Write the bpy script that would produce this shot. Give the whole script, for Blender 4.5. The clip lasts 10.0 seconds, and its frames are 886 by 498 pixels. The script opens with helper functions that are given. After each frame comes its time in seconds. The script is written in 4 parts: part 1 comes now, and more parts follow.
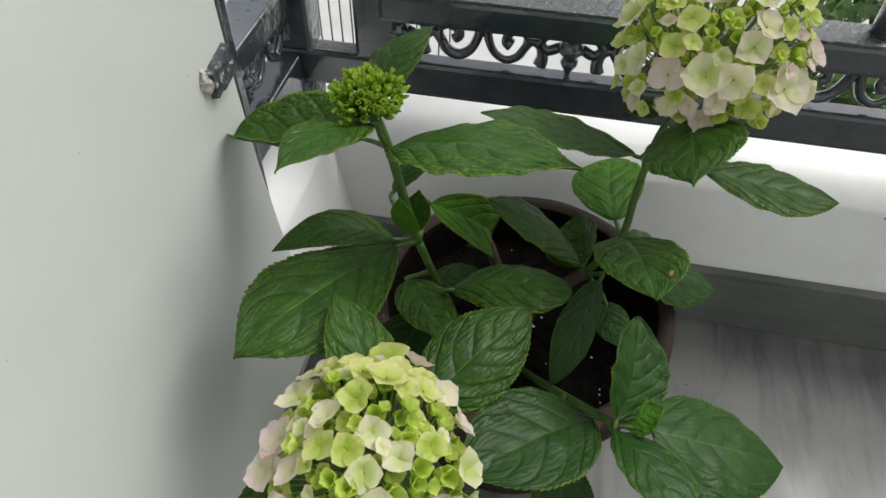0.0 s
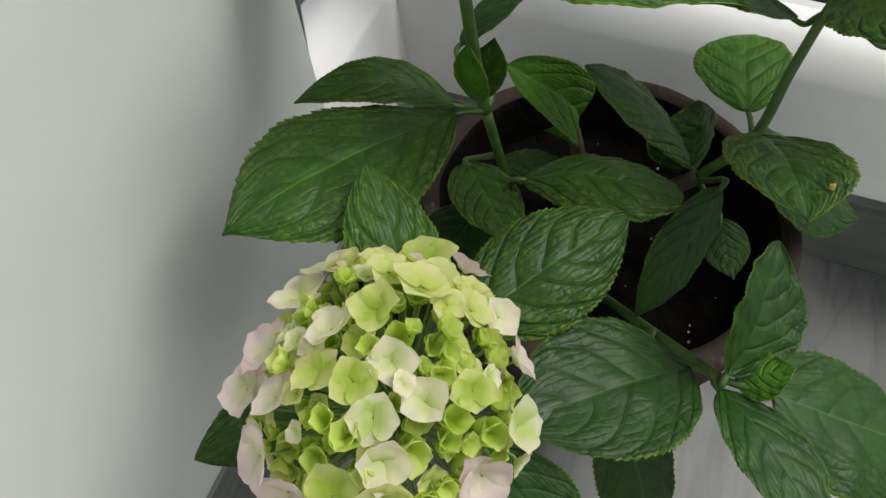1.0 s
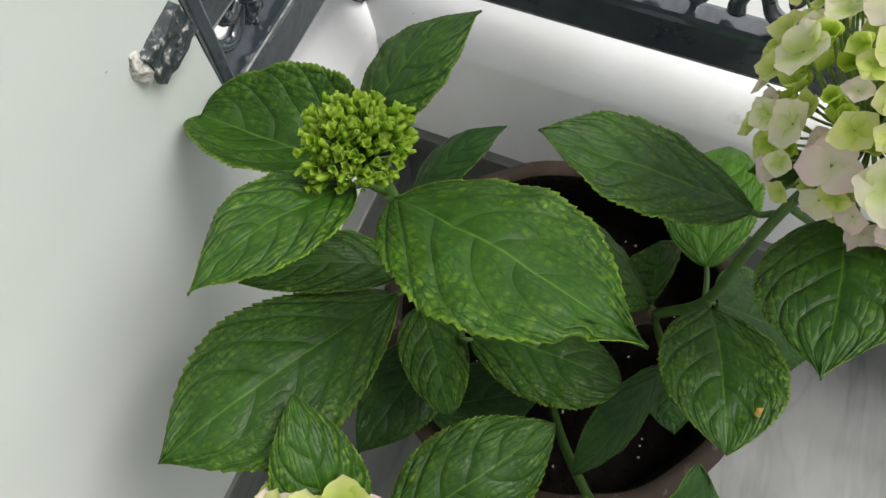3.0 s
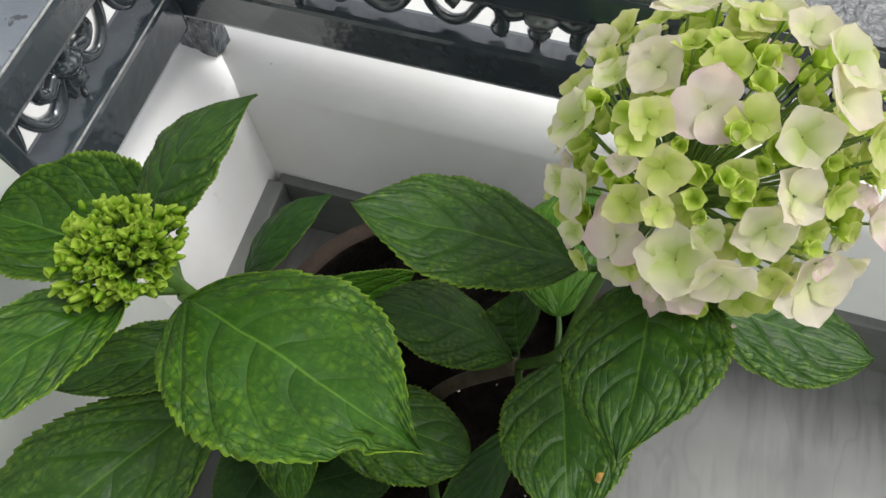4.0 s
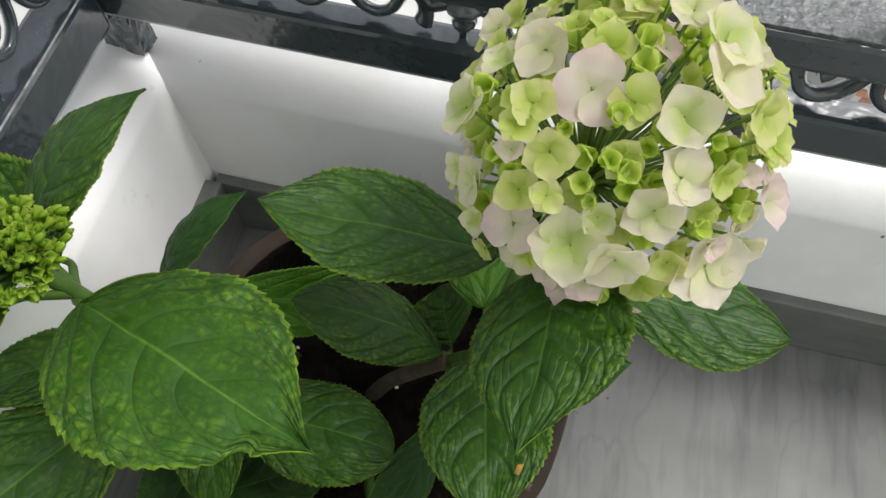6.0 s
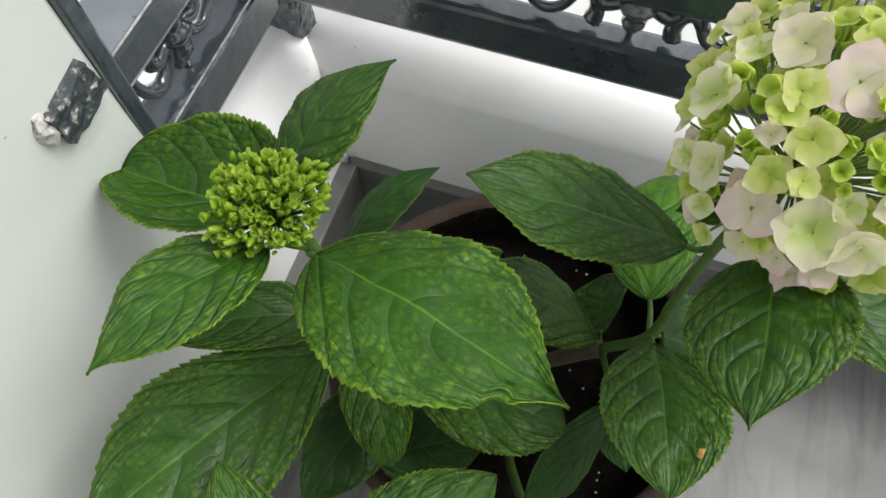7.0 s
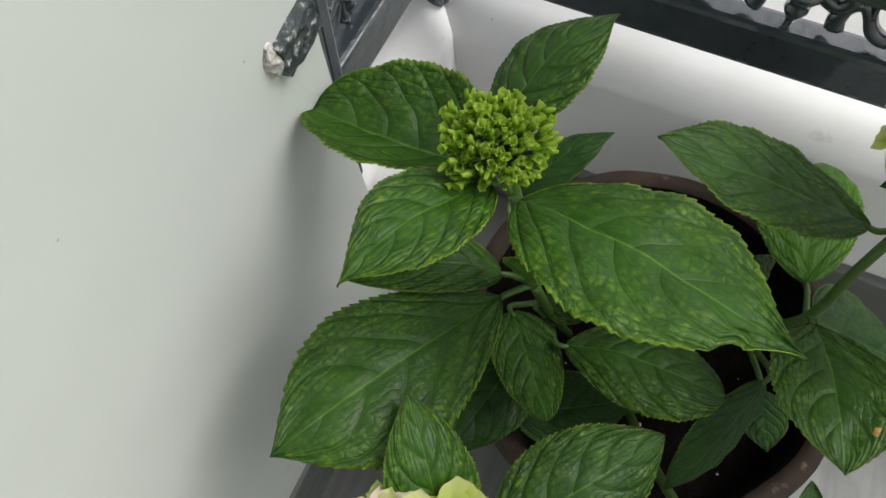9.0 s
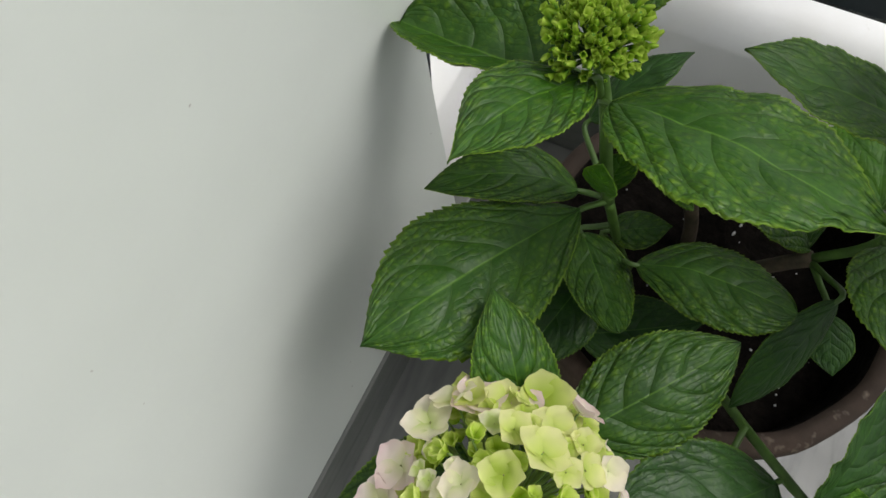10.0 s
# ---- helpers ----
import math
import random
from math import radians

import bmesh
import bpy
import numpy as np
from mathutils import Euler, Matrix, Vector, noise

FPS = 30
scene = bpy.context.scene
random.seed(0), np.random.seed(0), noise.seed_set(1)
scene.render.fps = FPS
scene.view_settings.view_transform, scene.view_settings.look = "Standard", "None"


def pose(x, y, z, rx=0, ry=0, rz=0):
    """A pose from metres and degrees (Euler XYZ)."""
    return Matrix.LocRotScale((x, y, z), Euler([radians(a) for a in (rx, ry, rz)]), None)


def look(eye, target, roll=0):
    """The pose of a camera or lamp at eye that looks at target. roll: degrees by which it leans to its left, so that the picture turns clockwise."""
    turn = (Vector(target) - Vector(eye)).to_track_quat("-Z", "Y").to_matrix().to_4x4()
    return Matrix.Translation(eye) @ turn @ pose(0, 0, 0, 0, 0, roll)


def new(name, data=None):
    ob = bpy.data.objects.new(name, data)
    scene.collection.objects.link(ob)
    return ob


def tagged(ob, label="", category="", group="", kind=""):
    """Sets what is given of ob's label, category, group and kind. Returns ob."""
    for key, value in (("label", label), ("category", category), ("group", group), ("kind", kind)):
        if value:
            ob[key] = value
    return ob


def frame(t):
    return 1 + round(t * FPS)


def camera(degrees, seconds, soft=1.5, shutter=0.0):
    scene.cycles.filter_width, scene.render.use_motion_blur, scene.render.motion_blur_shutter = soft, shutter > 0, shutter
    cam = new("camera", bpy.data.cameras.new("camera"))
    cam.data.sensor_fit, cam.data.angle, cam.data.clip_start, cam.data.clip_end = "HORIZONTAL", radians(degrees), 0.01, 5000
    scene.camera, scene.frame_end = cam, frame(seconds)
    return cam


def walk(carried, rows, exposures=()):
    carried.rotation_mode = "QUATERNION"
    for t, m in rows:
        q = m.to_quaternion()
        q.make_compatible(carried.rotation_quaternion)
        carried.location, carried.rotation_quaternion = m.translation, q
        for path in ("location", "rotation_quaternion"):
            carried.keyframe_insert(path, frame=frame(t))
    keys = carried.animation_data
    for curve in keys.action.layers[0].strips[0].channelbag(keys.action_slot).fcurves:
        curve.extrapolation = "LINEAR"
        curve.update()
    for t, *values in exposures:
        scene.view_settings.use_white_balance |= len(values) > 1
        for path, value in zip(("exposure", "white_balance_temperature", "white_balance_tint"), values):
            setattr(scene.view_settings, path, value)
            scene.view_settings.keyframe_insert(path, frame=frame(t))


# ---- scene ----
cam = camera(64.7, 10.0)
PATH = [  # seconds, x, y, z, turns about x, y, z in degrees
    (0, -0.0004, -0.4418, 0.7644, 42.55, -0.77, 11.23),
    (0.5, 0.0005, -0.4819, 0.7619, 40.25, -0.39, 12.13),
    (0.7, -0.0068, -0.4521, 0.7301, 38.36, 0.27, 14.58),
    (1, -0.0176, -0.3682, 0.6547, 34.36, -0.87, 19.08),
    (1.2, -0.0174, -0.3504, 0.6532, 27.43, -1.91, 21.75),
    (1.5, -0.0238, -0.3370, 0.6936, 23.84, -2.22, 25.05),
    (2, -0.0177, -0.3020, 0.7447, 22.43, 1.06, 28.01),
    (2.2, -0.0264, -0.2732, 0.7476, 22.71, 0.63, 26.27),
    (3.3, -0.0083, -0.1827, 0.7517, 24.92, 0.69, 20.29),
    (3.5, 0.0070, -0.1669, 0.7499, 24.87, 0.27, 18.92),
    (4, 0.0415, -0.1368, 0.7501, 25.29, 0.06, 15.56),
    (4.5, 0.0701, -0.1163, 0.7509, 25.34, -0.21, 13.14),
    (5, 0.0845, -0.1044, 0.7502, 25.51, -0.55, 11.12),
    (5.2, 0.0879, -0.1020, 0.7498, 26.06, -0.82, 11.05),
    (6.3, 0.0628, -0.1415, 0.7399, 24.48, -0.93, 14.18),
    (6.5, 0.0519, -0.1495, 0.7387, 24.28, -0.19, 15.11),
    (7, -0.0012, -0.1725, 0.7503, 25.75, 0.31, 18.69),
    (7.5, -0.0273, -0.1861, 0.7520, 26.20, 0.27, 20.40),
    (8, -0.0439, -0.1967, 0.7495, 25.92, 0.49, 21.23),
    (8.5, -0.0605, -0.2085, 0.7461, 25.78, 0.53, 22.48),
    (9, -0.0722, -0.2284, 0.7471, 25.53, 0.56, 24.08),
    (9.5, -0.0783, -0.2560, 0.7481, 25.96, 0.78, 25.55),
    (10, -0.0860, -0.2834, 0.7398, 23.96, 1.56, 26.23),
]
walk(cam, [(t, pose(*p)) for t, *p in PATH], [(0, 0.13), (0.5, -0.02), (1, 0.08), (1.5, 0.44), (2, 0.42), (3.5, 0.44), (4, 0.48), (5, 0.44), (6.5, 0.46), (7, 0.59), (7.5, 0.47), (8.5, 0.28), (9.5, 0.21), (10, 0.17)])

# ---- light ----
world = bpy.data.worlds.new("overcast")
scene.world = world
world.use_nodes = True
wn, wl = world.node_tree.nodes, world.node_tree.links
sky = wn.new("ShaderNodeTexSky")
sky.sky_type, sky.sun_disc = "NISHITA", False
sky.sun_elevation, sky.sun_rotation = radians(55), radians(57)
sky.dust_density, sky.air_density = 4.0, 1.0
pale = wn.new("ShaderNodeHueSaturation")
pale.inputs["Saturation"].default_value = 0.22
wl.new(sky.outputs[0], pale.inputs["Color"])
wl.new(pale.outputs[0], wn["Background"].inputs["Color"])
wn["Background"].inputs["Strength"].default_value = 0.15

sun = new("sun", bpy.data.lights.new("sun", "SUN"))
sun.data.energy, sun.data.angle, sun.data.color = 1.5, radians(34), (1.0, 0.985, 0.96)
sun.matrix_world = look((1.25, 0.8, 2.1), (0, 0, 0))


# ---- materials ----
def mat(name, rough=0.5, metal=0.0, spec=0.5):
    m = bpy.data.materials.new(name)
    m.use_nodes = True
    b = m.node_tree.nodes["Principled BSDF"]
    b.inputs["Roughness"].default_value, b.inputs["Metallic"].default_value = rough, metal
    b.inputs["Specular IOR Level"].default_value = spec
    return m, m.node_tree.nodes, m.node_tree.links, b


def coords(nodes, kind="Object"):
    return nodes.new("ShaderNodeTexCoord").outputs[kind]


def noise_tex(nodes, links, vec, scale, detail=4.0, rough=0.55, distort=0.0):
    n = nodes.new("ShaderNodeTexNoise")
    n.inputs["Scale"].default_value, n.inputs["Detail"].default_value = scale, detail
    n.inputs["Roughness"].default_value, n.inputs["Distortion"].default_value = rough, distort
    links.new(vec, n.inputs["Vector"])
    return n.outputs["Fac"]


def ramp(nodes, links, fac, *stops):
    r = nodes.new("ShaderNodeValToRGB")
    el = r.color_ramp.elements
    while len(el) < len(stops):
        el.new(0.5)
    for e, (p, c) in zip(el, stops):
        e.position, e.color = p, (*c, 1) if len(c) == 3 else c
    links.new(fac, r.inputs["Fac"])
    return r.outputs["Color"]


def grey(v):
    return (v, v, v)


def mix(nodes, links, fac, a, b, how="MIX"):
    n = nodes.new("ShaderNodeMix")
    n.data_type, n.blend_type = "RGBA", how
    for sock, val in ((n.inputs[0], fac), (n.inputs[6], a), (n.inputs[7], b)):
        if isinstance(val, (int, float)):
            sock.default_value = val
        elif isinstance(val, tuple):
            sock.default_value = (*val, 1)
        else:
            links.new(val, sock)
    return n.outputs[2]


def calc(nodes, links, op, a, b=0.0, c=0.0):
    n = nodes.new("ShaderNodeMath")
    n.operation = op
    for sock, val in zip(n.inputs, (a, b, c)):
        if isinstance(val, (int, float)):
            sock.default_value = val
        else:
            links.new(val, sock)
    return n.outputs[0]


def bump(nodes, links, bsdf, height, strength, distance):
    n = nodes.new("ShaderNodeBump")
    n.inputs["Strength"].default_value, n.inputs["Distance"].default_value = strength, distance
    links.new(height, n.inputs["Height"])
    links.new(n.outputs[0], bsdf.inputs["Normal"])


def wall_paint():
    m, n, l, b = mat("white_wall_paint", 0.45)
    v = coords(n)
    broad = noise_tex(n, l, v, 3.0, 5.0)
    c = ramp(n, l, broad, (0.3, (0.55, 0.58, 0.54)), (0.7, (0.61, 0.64, 0.60)))
    speck = noise_tex(n, l, v, 130.0, 1.0)
    c = mix(n, l, ramp(n, l, speck, (0.80, grey(0)), (0.83, grey(1))), c, (0.35, 0.34, 0.31))
    l.new(c, b.inputs["Base Color"])
    bump(n, l, b, noise_tex(n, l, v, 60.0, 3.0), 0.12, 0.002)
    return m


def parapet_paint():
    m, n, l, b = mat("white_parapet_plaster", 0.5)
    v = coords(n)
    c = ramp(n, l, noise_tex(n, l, v, 7.0, 6.0, 0.6), (0.3, (0.80, 0.79, 0.76)), (0.6, (0.88, 0.88, 0.87)))
    stain = noise_tex(n, l, v, 22.0, 4.0, 0.7)
    c = mix(n, l, ramp(n, l, stain, (0.66, grey(0)), (0.80, grey(0.5))), c, (0.42, 0.38, 0.31))
    speck = noise_tex(n, l, v, 95.0, 1.0)
    c = mix(n, l, ramp(n, l, speck, (0.80, grey(0)), (0.83, grey(1))), c, (0.16, 0.14, 0.12))
    l.new(c, b.inputs["Base Color"])
    bump(n, l, b, noise_tex(n, l, v, 35.0, 4.0), 0.2, 0.003)
    return m


def marble(name, light, dark, amount, rough, stretch=(6.5, 0.9, 3.0)):
    m, n, l, b = mat(name, rough)
    v = coords(n)
    mp = n.new("ShaderNodeMapping")
    mp.inputs["Rotation"].default_value = (0, 0, radians(12))
    mp.inputs["Scale"].default_value = stretch
    l.new(v, mp.inputs["Vector"])
    streak = noise_tex(n, l, mp.outputs[0], 2.2, 5.0, 0.55, 0.15)
    c = mix(n, l, ramp(n, l, streak, (0.36, grey(0)), (0.44, grey(amount * 0.45)), (0.50, grey(0.05)), (0.56, grey(0)), (0.68, grey(amount)), (0.80, grey(amount * 0.5))), light, dark)
    mp2 = n.new("ShaderNodeMapping")
    mp2.inputs["Rotation"].default_value = (0.3, 0.2, radians(-38))
    mp2.inputs["Scale"].default_value = (4.0, 1.0, 4.0)
    l.new(v, mp2.inputs["Vector"])
    crack = noise_tex(n, l, mp2.outputs[0], 2.4, 3.0, 0.5, 0.25)
    thin = calc(n, l, "ABSOLUTE", calc(n, l, "SUBTRACT", crack, 0.5))
    c = mix(n, l, ramp(n, l, thin, (0.0, grey(0.22 * amount)), (0.012, grey(0))), c, dark)
    c = mix(n, l, ramp(n, l, noise_tex(n, l, v, 5.0, 5.0), (0.45, grey(0)), (0.8, grey(0.28))), c, (0.42, 0.42, 0.38))
    speck = noise_tex(n, l, v, 75.0, 1.0)
    c = mix(n, l, ramp(n, l, speck, (0.795, grey(0)), (0.82, grey(0.9))), c, (0.02, 0.02, 0.018))
    l.new(c, b.inputs["Base Color"])
    l.new(ramp(n, l, noise_tex(n, l, v, 14.0), (0.3, grey(rough)), (0.8, grey(rough + 0.25))), b.inputs["Roughness"])
    return m


def black_paint():
    m, n, l, b = mat("glossy_black_enamel", 0.22, 0.0, 0.9)
    b.inputs["Coat Weight"].default_value, b.inputs["Coat Roughness"].default_value = 0.9, 0.07
    v = coords(n)
    # base lifted to blue-grey so that the colour carries haze and sky reflection
    c = ramp(n, l, noise_tex(n, l, v, 16.0, 5.0, 0.65), (0.35, (0.032, 0.044, 0.052)), (0.62, (0.052, 0.064, 0.073)), (0.8, (0.075, 0.084, 0.092)))
    l.new(c, b.inputs["Base Color"])
    l.new(ramp(n, l, noise_tex(n, l, v, 24.0, 4.0), (0.35, grey(0.08)), (0.7, grey(0.24))), b.inputs["Roughness"])
    h = calc(n, l, "ADD", noise_tex(n, l, v, 30.0, 2.0), calc(n, l, "MULTIPLY", noise_tex(n, l, v, 110.0, 1.0), 0.3))
    bump(n, l, b, h, 0.45, 0.005)
    return m


def dusty_black():
    m, n, l, b = mat("weathered_black_enamel", 0.3, 0.0, 0.7)
    v = coords(n)
    c = ramp(n, l, noise_tex(n, l, v, 190.0, 5.0, 0.75), (0.38, (0.040, 0.046, 0.050)), (0.56, (0.10, 0.11, 0.11)), (0.72, (0.24, 0.25, 0.25)))
    l.new(c, b.inputs["Base Color"])
    bump(n, l, b, noise_tex(n, l, v, 140.0, 4.0), 0.9, 0.004)
    return m


def sheen_paint():
    m, n, l, b = mat("sky_sheen_grey_enamel", 0.3)
    v = coords(n)
    # this grey paints the sky's pale reflection on black enamel; the chips are wear
    c = ramp(n, l, noise_tex(n, l, v, 12.0, 4.0, 0.6), (0.35, (0.15, 0.17, 0.19)), (0.7, (0.24, 0.26, 0.29)))
    chip = noise_tex(n, l, v, 85.0, 3.0, 0.6)
    c = mix(n, l, ramp(n, l, chip, (0.64, grey(0)), (0.68, grey(0.9))), c, (0.05, 0.055, 0.06))
    l.new(c, b.inputs["Base Color"])
    bump(n, l, b, noise_tex(n, l, v, 60.0, 4.0), 0.3, 0.003)
    return m


def chipped_paint():
    m, n, l, b = mat("chipped_black_enamel", 0.4)
    v = coords(n)
    c = ramp(n, l, noise_tex(n, l, v, 160.0, 5.0, 0.7), (0.50, (0.035, 0.045, 0.05)), (0.58, (0.09, 0.10, 0.10)), (0.66, (0.55, 0.54, 0.50)))
    l.new(c, b.inputs["Base Color"])
    bump(n, l, b, noise_tex(n, l, v, 160.0, 4.0), 0.8, 0.003)
    return m


def broken_plaster():
    m, n, l, b = mat("broken_plaster", 0.85)
    v = coords(n)
    c = ramp(n, l, noise_tex(n, l, v, 70.0, 5.0, 0.7), (0.40, (0.05, 0.055, 0.055)), (0.50, (0.42, 0.40, 0.36)), (0.7, (0.72, 0.71, 0.67)))
    l.new(c, b.inputs["Base Color"])
    bump(n, l, b, noise_tex(n, l, v, 120.0, 4.0), 0.9, 0.004)
    return m


def terracotta():
    m, n, l, b = mat("weathered_terracotta", 0.85, 0.0, 0.2)
    v = coords(n)
    c = ramp(n, l, noise_tex(n, l, v, 9.0, 6.0, 0.65), (0.3, (0.020, 0.016, 0.013)), (0.55, (0.048, 0.034, 0.026)), (0.78, (0.12, 0.082, 0.062)))
    c = mix(n, l, ramp(n, l, noise_tex(n, l, v, 45.0, 3.0, 0.7), (0.62, grey(0)), (0.78, grey(0.6))), c, (0.30, 0.25, 0.20))
    l.new(c, b.inputs["Base Color"])
    bump(n, l, b, noise_tex(n, l, v, 70.0, 5.0), 0.5, 0.003)
    return m


def soil_mat():
    m, n, l, b = mat("damp_potting_soil", 0.95, 0.0, 0.08)
    v = coords(n)
    l.new(ramp(n, l, noise_tex(n, l, v, 60.0, 6.0, 0.7), (0.35, (0.003, 0.0026, 0.002)), (0.75, (0.014, 0.011, 0.009))), b.inputs["Base Color"])
    bump(n, l, b, noise_tex(n, l, v, 150.0, 4.0), 1.0, 0.006)
    return m


def plain(name, colour, rough=0.6, scale=60.0, spread=0.25):
    m, n, l, b = mat(name, rough)
    v = coords(n)
    lo, hi = tuple(c * (1 - spread) for c in colour), tuple(min(1, c * (1 + spread)) for c in colour)
    l.new(ramp(n, l, noise_tex(n, l, v, scale, 4.0), (0.3, lo), (0.7, hi)), b.inputs["Base Color"])
    return m


def thin_sheet(m, n, l, b, colour, share):
    """Lets some light through a leaf or a petal."""
    t = n.new("ShaderNodeBsdfTranslucent")
    l.new(colour, t.inputs["Color"])
    s = n.new("ShaderNodeMixShader")
    s.inputs[0].default_value = share
    l.new(b.outputs[0], s.inputs[1])
    l.new(t.outputs[0], s.inputs[2])
    l.new(s.outputs[0], n["Material Output"].inputs["Surface"])


def leaf_mat(name, deep, pale_tone, edge, mottle, gloss, relief=1.0):
    """A hydrangea leaf: paler midrib, sunken side veins, pillows between cross veins, lime blotches towards the margin."""
    m, n, l, b = mat(name, gloss, 0.0, 0.40)
    sep = n.new("ShaderNodeSeparateXYZ")
    l.new(coords(n, "UV"), sep.inputs[0])
    u = sep.outputs[0]
    av = calc(n, l, "ABSOLUTE", calc(n, l, "SUBTRACT", calc(n, l, "MULTIPLY", sep.outputs[1], 2.0), 1.0))
    net_uv = n.new("ShaderNodeUVMap")
    net_uv.uv_map = "vein"
    sep2 = n.new("ShaderNodeSeparateXYZ")
    l.new(net_uv.outputs[0], sep2.inputs[0])
    s, r = sep2.outputs[0], sep2.outputs[1]
    rnd = n.new("ShaderNodeObjectInfo").outputs["Random"]
    ob = coords(n)
    gap = calc(n, l, "ABSOLUTE", calc(n, l, "SUBTRACT", calc(n, l, "FRACT", s), 0.5))
    row = calc(n, l, "MULTIPLY", calc(n, l, "FLOOR", calc(n, l, "ADD", s, 0.5)), 0.37)
    jog = calc(n, l, "MULTIPLY", noise_tex(n, l, ob, 120.0, 1.0), 0.9)
    rung = calc(n, l, "ABSOLUTE", calc(n, l, "SUBTRACT", calc(n, l, "FRACT", calc(n, l, "ADD", calc(n, l, "ADD", r, row), jog)), 0.5))
    outer = ramp(n, l, av, (0.06, grey(0.25)), (0.40, grey(0.55)), (0.85, grey(1)))
    tip = ramp(n, l, u, (0.70, grey(1)), (0.97, grey(0.35)))
    cloud = noise_tex(n, l, ob, 230.0, 3.0, 0.6)
    big = noise_tex(n, l, ob, 45.0, 3.0, 0.6)
    # fine network
    vor = n.new("ShaderNodeTexVoronoi")
    vor.feature = "DISTANCE_TO_EDGE"
    vor.inputs["Scale"].default_value = 185.0
    bend = n.new("ShaderNodeVectorMath")
    bend.operation = "MULTIPLY_ADD"
    warp = n.new("ShaderNodeTexNoise")
    warp.inputs["Scale"].default_value = 110.0
    l.new(ob, warp.inputs["Vector"])
    l.new(warp.outputs["Color"], bend.inputs[0])
    bend.inputs[1].default_value = (0.003, 0.003, 0.003)
    l.new(ob, bend.inputs[2])
    l.new(bend.outputs[0], vor.inputs["Vector"])
    net = ramp(n, l, vor.outputs["Distance"], (0.0, grey(1)), (0.07, grey(0)))
    # colour
    c = mix(n, l, ramp(n, l, big, (0.38, grey(0)), (0.68, grey(0.8))), deep, pale_tone)
    pillow = calc(n, l, "MULTIPLY", ramp(n, l, gap, (0.03, grey(0)), (0.22, grey(1))), ramp(n, l, vor.outputs["Distance"], (0.03, grey(0)), (0.36, grey(1))))
    blot = ramp(n, l, cloud, (0.42, grey(0.1)), (0.66, grey(1)))
    c = mix(n, l, calc(n, l, "MULTIPLY", calc(n, l, "MULTIPLY", calc(n, l, "MULTIPLY", pillow, blot), outer), mottle), c, edge)
    c = mix(n, l, calc(n, l, "MULTIPLY", calc(n, l, "MULTIPLY", blot, outer), mottle * 0.30), c, edge)
    # crease shade painted as darker green along net, cross veins and side veins
    dark = tuple(0.40 * q for q in deep)
    c = mix(n, l, calc(n, l, "MULTIPLY", net, calc(n, l, "MULTIPLY", outer, 0.36)), c, dark)
    c = mix(n, l, calc(n, l, "MULTIPLY", ramp(n, l, rung, (0.0, grey(1)), (0.09, grey(0))), calc(n, l, "MULTIPLY", outer, 0.22)), c, dark)
    c = mix(n, l, calc(n, l, "MULTIPLY", ramp(n, l, gap, (0.0, grey(1)), (0.022, grey(0.35)), (0.045, grey(0))), calc(n, l, "MULTIPLY", tip, 0.42)), c, dark)
    light_vein = (edge[0] * 0.8, edge[1] * 0.95, edge[2] * 2.2)
    c = mix(n, l, calc(n, l, "MULTIPLY", ramp(n, l, gap, (0.0, grey(1)), (0.010, grey(0.6)), (0.016, grey(0))), 0.22), c, light_vein)
    c = mix(n, l, calc(n, l, "MULTIPLY", ramp(n, l, av, (0.0, grey(1)), (0.011, grey(0.8)), (0.021, grey(0))), 0.46), c, light_vein)
    c = mix(n, l, ramp(n, l, av, (0.945, grey(0)), (1.0, grey(0.75))), c, edge)
    hue = n.new("ShaderNodeHueSaturation")
    l.new(c, hue.inputs["Color"])
    l.new(calc(n, l, "ADD", 0.80, calc(n, l, "MULTIPLY", rnd, 0.26)), hue.inputs["Value"])
    c = hue.outputs[0]
    l.new(c, b.inputs["Base Color"])
    l.new(ramp(n, l, big, (0.3, grey(gloss - 0.06)), (0.7, grey(gloss + 0.10))), b.inputs["Roughness"])
    # relief
    valley = calc(n, l, "MULTIPLY", ramp(n, l, gap, (0.0, grey(0)), (0.05, grey(0.45)), (0.18, grey(0.9)), (0.5, grey(1))), tip)
    step = calc(n, l, "MULTIPLY", ramp(n, l, rung, (0.0, grey(0)), (0.10, grey(0.6)), (0.35, grey(1))), calc(n, l, "MULTIPLY", outer, 0.50))
    h = calc(n, l, "ADD", calc(n, l, "MULTIPLY", valley, 0.62), calc(n, l, "MULTIPLY", step, ramp(n, l, gap, (0.0, grey(0.2)), (0.2, grey(1)))))
    h = calc(n, l, "ADD", h, calc(n, l, "MULTIPLY", calc(n, l, "MINIMUM", vor.outputs["Distance"], 0.35), calc(n, l, "MULTIPLY", outer, 1.0)))
    h = calc(n, l, "ADD", h, calc(n, l, "MULTIPLY", cloud, 0.12))
    bump(n, l, b, h, 1.0, 0.0012 * relief)
    thin_sheet(m, n, l, b, c, 0.25)
    return m


